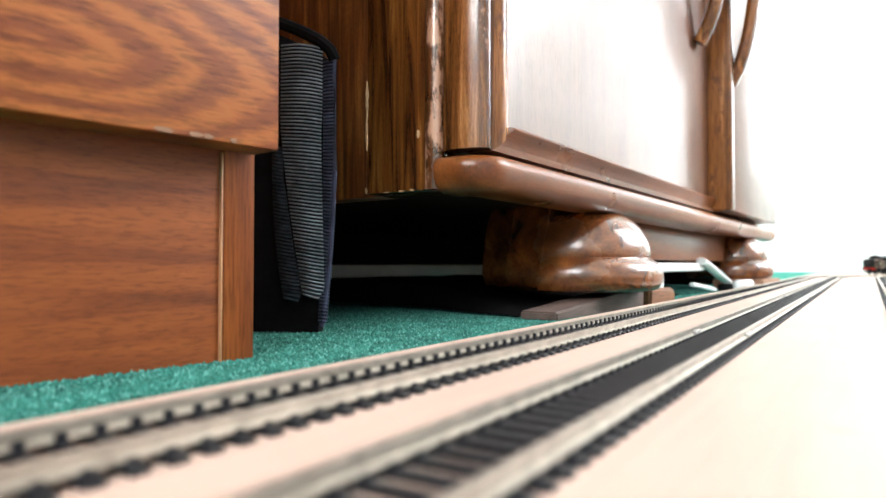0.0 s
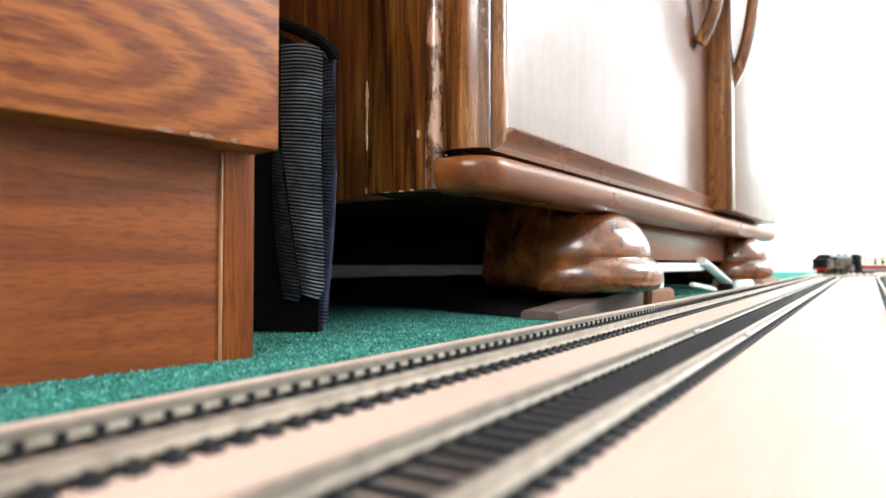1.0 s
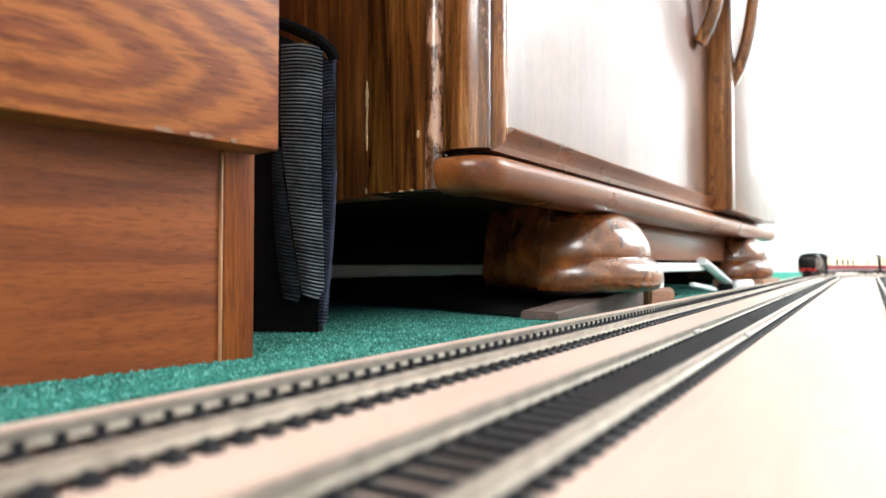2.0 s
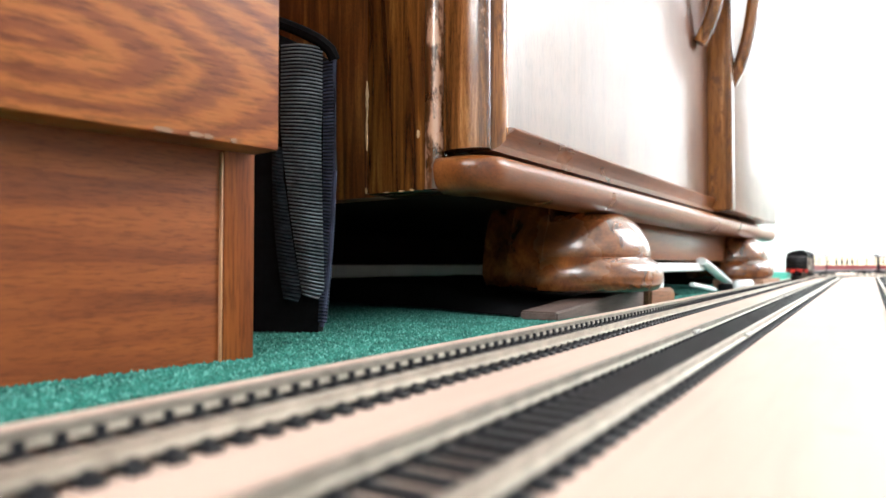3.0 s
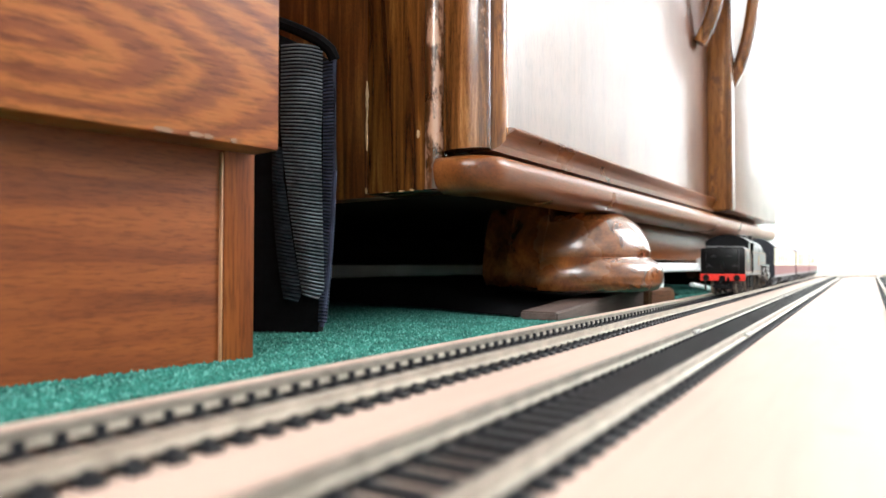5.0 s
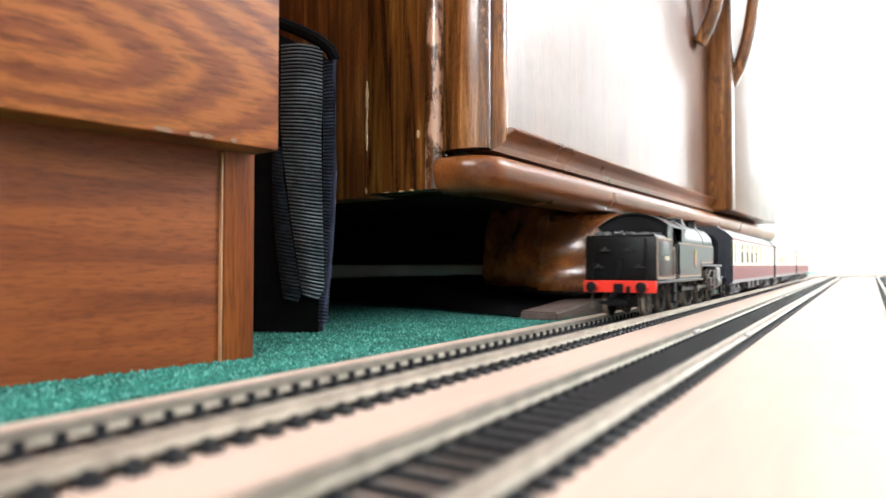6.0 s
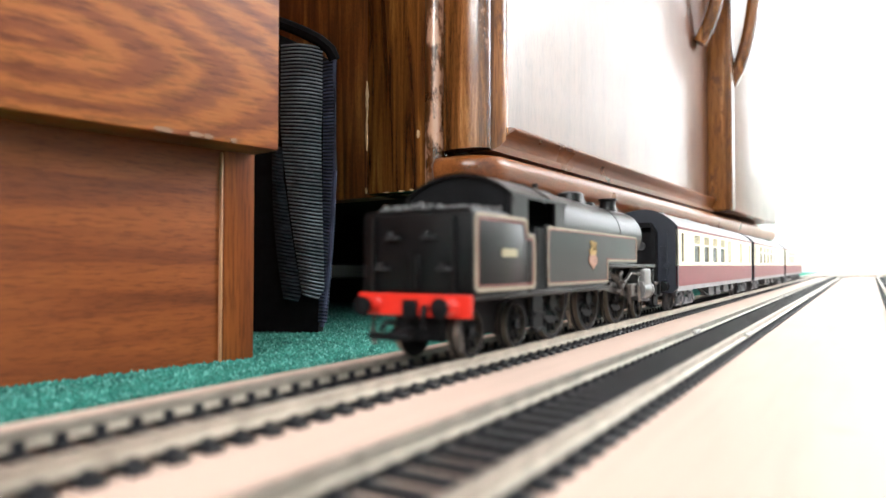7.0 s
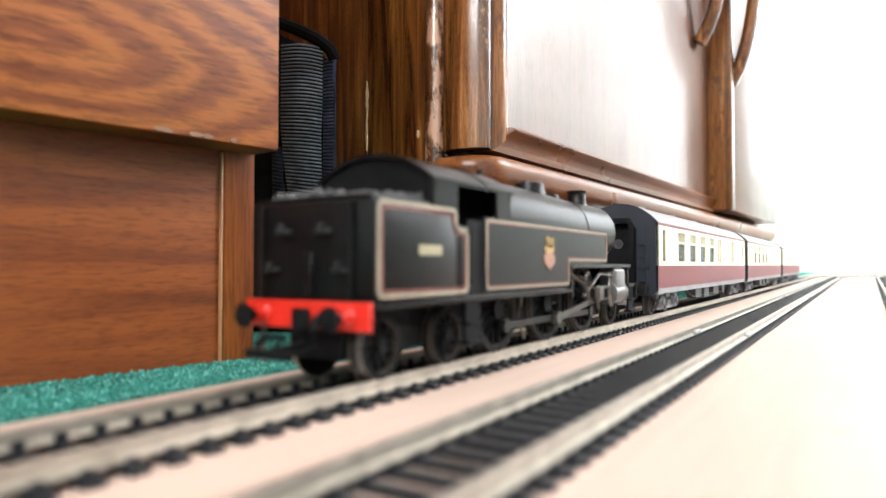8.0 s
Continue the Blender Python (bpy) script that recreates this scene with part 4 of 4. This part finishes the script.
        out = [(82.0 + 4.0 * math.cos(a), 25.2 + 2.3 * math.sin(a)) for a in [2 * math.pi * k / 18 for k in range(18)]]
        bm = along(bmesh.new(), out, "x", s * 16.75 - 0.1, s * 16.75 + 0.1)
        along(bm, [(79.9, 23.2), (82.0, 21.9), (84.1, 23.2)], "x", s * 16.75 - 0.1, s * 16.75 + 0.1)
        part("emblem_wheel", bm, m_crest, crest, "pale red wheel below the emblem", MM, 0)
    # cylinders, slide bars, steps
    for s in (-1, 1):
        bm = lathe(bmesh.new(), [(0.2, 141), (4.3, 141), (4.3, 142), (4.0, 142.2), (4.0, 153), (4.3, 153.2), (4.3, 154.2), (0.2, 154.2)], Matrix.Translation((s * 13.8, 0, 13.0)) @ Matrix.Rotation(-math.pi / 2, 4, "X"), 24)
        box(bm, (s * 13.8 - 3.4, 141.5, 10.5), (s * 13.8 + 3.4, 153.8, 22.3), 1.6, 4)
        part("cylinder", bm, m_cylinder, ob, "weathered grey cylinder block", MM)
        part("slide_bar", boxes(((s * 14.5 - 0.8, 126, 15.0), (s * 14.5 + 0.8, 143, 16.0)), ((s * 14.5 - 0.8, 126, 10.8), (s * 14.5 + 0.8, 143, 11.7))), m_steel, ob, "", MM)
        bm = bmesh.new()
        tube(bm, [(s * 15.2, 99, 21.5), (s * 15.2, 112, 17.5), (s * 15.2, 118, 12.5)], 0.9, 6, 0.5)
        tube(bm, [(s * 15.6, 108, 20), (s * 15.6, 124, 15), (s * 15.6, 127, 8)], 0.8, 6, 0.5)
        tube(bm, [(s * 15.6, 112, 13), (s * 15.6, 128, 20.4), (s * 15.6, 142, 19.5)], 0.8, 6, 0.5)
        part("valve_gear", bm, m_steel, ob, "dull steel valve gear", MM)
        part("crosshead", boxes(((s * 14.6 - 1.5, 127.5, 11.2), (s * 14.6 + 1.5, 132.5, 15.8), 0.4, 1)), m_steel, ob, "", MM)
        bm = tube(bmesh.new(), [(s * 16.2, 137.5, 20.5), (s * 16.4, 136.0, 15.0), (s * 16.2, 139.0, 8.5)], 0.6, 6, 0.6)
        part("combination_lever", bm, m_joiner, ob, "bright hanging lever", MM)
        bm = tube(bmesh.new(), [(s * 15.9, 115.0, 21.0), (s * 15.9, 113.0, 17.0), (s * 15.9, 115.5, 12.0)], 1.1, 8, 0.5)
        part("expansion_link", bm, m_steel, ob, "", MM)
        for y in (38.5, 165):
            bm = boxes(((s * 15.4 - 0.5, y - 3.2, 5.2), (s * 15.4 + 0.5, y + 3.2, 15.2)), ((s * 15.4 - 1.5, y - 3.2, 5.0), (s * 15.4 + 1.5, y + 3.2, 5.8)), ((s * 15.4 - 1.5, y - 3.2, 9.6), (s * 15.4 + 1.5, y + 3.2, 10.2)))
            part("step", bm, m_matt, ob, "", MM)
        for y, r in ((DRIVERS[1] - 16, 2.2),):
            part("sand_pipe", tube(bmesh.new(), [(s * 9, y, 14), (s * 9, y - 2, 8), (s * 9, y + 1, 2)], 0.5, 6), m_tyre, ob, "", MM)
    # wheels and rods
    movers = []
    for y in (11.5, 37.0, 158.0):
        for s in (-1, 1):
            movers.append((wheel("carrying_wheel", ob, s * 8.6, y, 6.6, 10, 1.3), s * 8.6, y, 6.6, 0.0))
    for y in DRIVERS:
        for s in (-1, 1):
            movers.append((wheel("driving_wheel", ob, s * 8.6, y, 11.5, 15, 1.6, CRANK), s * 8.6, y, 11.5, 0.0 if s > 0 else 90.0))
    rods = []
    for s in (-1, 1):
        bm = boxes(((-0.5, DRIVERS[0], -0.9), (0.5, DRIVERS[2], 0.9)))
        for y in DRIVERS:
            rod(bm, (-0.7, y, 0), (0.9, y, 0), 1.9, 14)
        rods.append((part("coupling_rod", bm, m_rod, ob, "worn steel coupling rod darkened for shade", MM), s, "side"))
        bm = boxes(((-0.5, 0, -0.9), (0.5, ROD_L, 0.9)))
        rod(bm, (-0.8, 0, 0), (1.0, 0, 0), 2.1, 14)
        rod(bm, (-0.8, ROD_L, 0), (0.9, ROD_L, 0), 1.7, 14)
        rods.append((part("connecting_rod", bm, m_steel, ob, "worn steel connecting rod", MM), s, "main"))
    bogie = boxes(((-6.5, 6, 5.2), (6.5, 42, 8.2), 0.4, 1), ((-5, 150, 5.2), (5, 166, 8.0), 0.4, 1))
    part("bogie_frame", bogie, m_matt, ob, "", MM)
    return ob, movers, rods


COACH_L = 259.0
WINDOWS = [39 + 26.4 * k for k in range(4)]


def coach():
    ob = thing("passenger_coach", "crimson and cream model passenger coach with grey roof", "model coach", group="coaches of the train")
    hw = 17.5
    # sides: cut round real window openings
    zs = [13.0, 23.2, 25.2, 39.6, 41.2]
    wins = [(y, y + 14.6) for y in WINDOWS]
    doors = [(9.0, 14.5), (146.0, 150.5), (152.5, 157.0), (196.0, 200.5), (202.5, 207.0), (COACH_L - 14.5, COACH_L - 9.0)]
    openings = sorted(wins + doors)
    for s in (-1, 1):
        xa, xb = sorted((s * (hw - 0.8), s * hw))
        part("side_lower", boxes(((xa, 0, 13.0), (xb, COACH_L, 23.2))), m_crimson, ob, "crimson lower side", MM)
        bm = boxes(((xa, 0, 23.2), (xb, COACH_L, 25.2)), ((xa, 0, 39.6), (xb, COACH_L, 41.4)))
        y = 0.0
        for a, b in openings:
            box(bm, (xa, y, 25.2), (xb, a, 39.6))
            y = b
        box(bm, (xa, y, 25.2), (xb, COACH_L, 39.6))
        part("side_upper", bm, m_cream, ob, "cream upper side with cut window openings", MM, 0)
        part("cantrail", boxes(((s * hw - 0.15, 0, 41.4), (s * hw + 0.15, COACH_L, 42.6))), m_crimson, ob, "", MM)
        for a, b in openings:
            bm = boxes(((s * (hw - 0.7) - 0.15, a - 0.3, 25.0), (s * (hw - 0.7) + 0.15, b + 0.3, 39.8)))
            pane = part("window_pane", bm, m_glazing, ob, "", MM, 0)
            if b - a > 10:
                bm = boxes(((s * (hw - 0.3) - 0.3, a, 34.0), (s * (hw - 0.3) + 0.3, b, 35.0)))
                for k in range(1, 4):
                    yy = a + (b - a) * k / 4
                    box(bm, (s * (hw - 0.3) - 0.25, yy - 0.25, 35.0), (s * (hw - 0.3) + 0.25, yy + 0.25, 39.6))
                part("toplight_bar", bm, m_cream, pane, "", MM, 0)
        part("solebar", boxes(((s * 16.6 - 0.7, 1, 10.5), (s * 16.6 + 0.7, COACH_L - 1, 13.2))), m_solebar, ob, "pale grey solebar", MM)
        bm = bmesh.new()
        for y0, y1, z0 in ((88, 104, 5.0), (112, 126, 4.6), (140, 158, 5.2), (170, 178, 6.2)):
            box(bm, (s * 13 - 2.5, y0, z0), (s * 13 + 2.5, y1, 10.9), 0.3, 1)
        part("battery_box", bm, m_grey, ob, "", MM)
        bm = bmesh.new()
        tube(bm, [(s * 14.5, 62, 10.8), (s * 14.5, 84, 6), (s * 14.5, 178, 6), (s * 14.5, 198, 10.8)], 0.6, 6)
        part("truss_rod", bm, m_matt, ob, "", MM)
    roof = [(hw, 42.5)] + arc(0, 31.5, 18.0, 46, 134, 16)
    roof = [(max(-hw, min(hw, x * 1.22)), 42.5 + (z - 42.5) * 1.27) for x, z in roof] + [(-hw, 42.5)]
    bm = bmesh.new()
    along(bm, roof + [(-hw + 0.6, 41.0), (hw - 0.6, 41.0)], "y", 0.6, COACH_L - 0.6)
    part("roof", bm, m_roof, ob, "curved grey roof", MM)
    bm = bmesh.new()
    for k in range(8):
        lathe(bm, [(1.6, 50.0), (1.6, 51.9), (1.0, 52.3), (0.1, 52.3)], Matrix.Translation(((-1) ** k * 4.0, 24 + 30 * k, -0.5)), 10)
    part("roof_vent", bm, m_roof, ob, "", MM)
    for y, d in ((0.0, -1), (COACH_L, 1)):
        bm = bmesh.new()
        inner = [(x * 1.005, z + 0.1) for x, z in roof]
        along(bm, inner + [(-hw, 12.0), (-hw + 3, 9.5), (hw - 3, 9.5), (hw, 12.0)], "y", min(y, y - d * 2.0), max(y, y - d * 2.0) + 0.01)
        end = part("end_panel", bm, m_navy, ob, "dark blue-black coach end", MM)
        ya, yb = sorted((y, y + d * 4.5))
        bm = boxes(((-8.0, ya, 11.5), (-5.8, yb, 40)), ((5.8, ya, 11.5), (8.0, yb, 40)), ((-5.2, ya, 42.2), (5.2, yb, 44.6)), ((-5.8, min(y, y + d * 0.6), 11.5), (5.8, max(y, y + d * 0.6), 42.4)))
        for q in (-1, 1):
            along(bm, [(q * 8.0, 40.0), (q * 5.8, 40.0), (q * 5.2, 42.2), (q * 5.2, 44.6)], "y", ya, yb)
        part("gangway", bm, m_matt, end, "black corridor connector", MM)
        bm = lathe(bmesh.new(), [(1.6, 0), (2.2, 0), (2.2, 0.8), (1.6, 0.8), (1.6, 0)], Matrix.Translation((0, y + d * 0.8, 33)) @ Matrix.Rotation(-d * math.pi / 2, 4, "X"), 20)
        part("end_ring", bm, m_grey, end, "", MM)
        part("end_step", boxes(*[((9.6, min(y, y + d * 1.2), z), (12.0, max(y, y + d * 1.2), z + 0.5)) for z in (16.0, 21.5, 27.0, 32.5)]), m_navy, end, "", MM)
        part("end_pipe", tube(bmesh.new(), [(-10.2, y + d * 0.7, 13.0), (-10.2, y + d * 0.7, 36.0), (-9.0, y + d * 0.7, 43.0)], 0.45, 6), m_navy, end, "", MM)
        for x in (-12.5, 12.5):
            bm = bmesh.new()
            rod(bm, (x, y + d * 0.5, 14), (x, y + d * 0.5, 40), 0.4, 6)
            box(bm, (x - 1.4, min(y, y + d * 0.9), 22), (x + 1.4, max(y, y + d * 0.9), 24.2), 0.2, 1)
            part("end_handrail", bm, m_navy, end, "", MM)
        buffers(ob, y, d, 13.0)
        coupling(ob, y, d, m_solebar)
    part("floor_pan", boxes(((-16.8, 2.2, 12.2), (16.8, COACH_L - 2.2, 13.4))), m_matt, ob, "", MM)
    bm = bmesh.new()
    for k in range(14):
        box(bm, (-14, 28 + k * 15.0, 13.4), (14, 31 + k * 15.0, 27), 0.5, 1)
    part("seat_row", bm, m_interior, ob, "", MM)
    # added centre partition, stops light from the opposite windows showing through
    part("see_through_blocker", boxes(((-1.0, 18, 13.4), (1.0, COACH_L - 18, 41.5))), m_interior, ob, "", MM)
    movers = []
    for yb in (31.0, COACH_L - 31.0):
        bm = boxes(((-4, yb - 14, 7.0), (4, yb + 14, 9.0), 0.3, 1))
        for s in (-1, 1):
            box(bm, (s * 13.0 - 0.8, yb - 20, 7.6), (s * 13.0 + 0.8, yb + 20, 10.4), 0.3, 1)
            for w in (-13, 13):
                box(bm, (s * 13.6 - 1.3, yb + w - 2.6, 3.6), (s * 13.6 + 1.3, yb + w + 2.6, 9.2), 0.5, 1)
                rod(bm, (s * 14.2, yb + w, 6.2), (s * 15.6, yb + w, 6.2), 1.7, 12)
                box(bm, (s * 13.2 - 0.8, yb + w - 6.6, 2.6), (s * 13.2 + 0.8, yb + w + 6.6, 4.0), 0.3, 1)
                for q in (-4.9, 4.9):
                    for z in range(4):
                        rod(bm, (s * 13.9, yb + w + q, 4.0 + z * 0.95), (s * 13.9, yb + w + q, 4.55 + z * 0.95), 1.35, 8)
                    rod(bm, (s * 13.9, yb + w + q, 3.8), (s * 13.9, yb + w + q, 7.8), 0.8, 8)
            box(bm, (s * 13.5 - 1.2, yb - 6.0, 2.6), (s * 13.5 + 1.2, yb + 6.0, 4.4), 0.4, 1)
            for z, w in ((4.6, 5.2), (5.3, 4.2), (6.0, 3.2)):
                box(bm, (s * 13.7 - 1.1, yb - w, z), (s * 13.7 + 1.1, yb + w, z + 0.5))
            for q in (-4, 4):
                tube(bm, [(s * 14.3, yb + q * 1.6, 9.6), (s * 14.6, yb + q, 6.0), (s * 14.3, yb + q * 0.9, 3.4)], 0.45, 6)
            box(bm, (s * 13.0 - 0.9, yb - 7.5, 9.6), (s * 13.0 + 0.9, yb + 7.5, 11.2), 0.3, 1)
        part("bogie", bm, m_bogie, ob, "grey moulded bogie frame", MM)
        for w in (-13, 13):
            bm = bmesh.new()
            for s in (-1, 1):
                rot = Matrix.Translation((s * 8.4, 0, 0)) @ Matrix.Rotation(s * math.pi / 2, 4, "Y")
                lathe(bm, [(0.2, -1.3), (7.2, -1.3), (7.2, -0.8), (6.3, -0.5), (6.2, 1.3), (5.2, 1.2), (5.0, 0.5), (0.2, 0.6)], rot, 24)
            rod(bm, (-8, 0, 0), (8, 0, 0), 1.0, 8)
            movers.append((part("wheelset", bm, m_grey, ob, "", MM, at=Matrix.Translation((0, (yb + w) * MM, 6.2 * MM))), 0, yb + w, 6.2, 0.0))
    return ob, movers


engine, engine_movers, engine_rods = tank_engine()
coaches = [coach() for _ in range(3)]


# ---- the three tracks ----
track("black-sleepered model outer track beside the wardrobe", main_line, -0.35, 2.75, (0.03, 1.45), (0.93,))
track("black-sleepered inner model track on the pale board", line_of(-0.0449, 0, CURVE_Y, CURVE_R - 0.0485), -0.35, 2.7, (0.03, 1.45), (0.262, 0.60), LOW_SLEEPER)
track("black-sleepered model track beyond the open board", line_of(0.0205, 0.0103, CURVE_Y, 0.60), -0.35, 2.5, (0.25, 1.0))
# ---- movement of the train ----
# leading buffer beam along the main line: seconds, metres, metres a second
RUN = [(0.0, 2.001, -0.28), (0.75, 1.798, -0.225), (1.5, 1.663, -0.195), (2.25, 1.494, -0.257), (3.0, 1.277, -0.314), (3.75, 1.023, -0.365), (4.5, 0.728, -0.372), (5.8, 0.345, -0.25), (6.5, 0.192, -0.17), (7.0, 0.1325, -0.086), (7.5, 0.1015, -0.028), (8.0, 0.0955, -0.005)]


def along_line(t):
    for (ta, sa, va), (tb, sb, vb) in zip(RUN, RUN[1:]):
        if t <= tb + 1e-6:
            h = tb - ta
            u = (t - ta) / h
            return (2 * u**3 - 3 * u**2 + 1) * sa + (u**3 - 2 * u**2 + u) * h * va + (3 * u**2 - 2 * u**3) * sb + (u**3 - u**2) * h * vb
    return RUN[-1][1]


def vehicle_pose(s, p1, p2):
    """A vehicle whose front end is s metres along, carried at two points p1 and p2 behind it."""
    a, b = main_line(s + p1)[0], main_line(s + p2)[0]
    d = (b - a).normalized()
    o = a - d * p1
    return pose(o.x, o.y, RAIL_Z, 0, 0, -math.degrees(math.atan2(d.x, d.y)))


TRAIN = [(engine, 0.0, 0.024, 0.145)]
for k, (ob, _) in enumerate(coaches):
    TRAIN.append((ob, 0.2000 + k * 0.2735, 0.031, 0.228))


def motions():
    times = [k / 10 for k in range(81)]
    frames = [k / FPS for k in range(241)]
    for ob, back, p1, p2 in TRAIN:
        walk(ob, [(t, vehicle_pose(along_line(t) + back, p1, p2)) for t in times])
    s_end = along_line(8.0)

    def turn(t, r):
        return math.degrees((s_end - along_line(t)) / (r * MM))
    phase = 268.0
    for ob, x, y, r, off in engine_movers:
        ph = phase + off if r > 10 else 0
        walk(ob, [(t, pose(x * MM, y * MM, r * MM, ph + turn(t, r), 0, 0)) for t in frames])
    for ob, s, kind in engine_rods:
        rows = []
        for t in frames:
            a = radians(phase + (0 if s > 0 else 90) + turn(t, 11.5))
            py, pz = CRANK * math.cos(a), CRANK * math.sin(a)
            if kind == "side":
                rows.append((t, pose(s * 12.0 * MM, py * MM, (11.5 + pz) * MM)))
            else:
                rows.append((t, pose(s * 13.4 * MM, (DRIVERS[1] + py) * MM, (11.5 + pz) * MM, -math.degrees(math.asin(pz / ROD_L)), 0, 0)))
        walk(ob, rows)
    for _, movers in coaches:
        for ob, x, y, r, off in movers:
            walk(ob, [(t, pose(0, y * MM, r * MM, turn(t, r), 0, 0)) for t in frames])


motions()
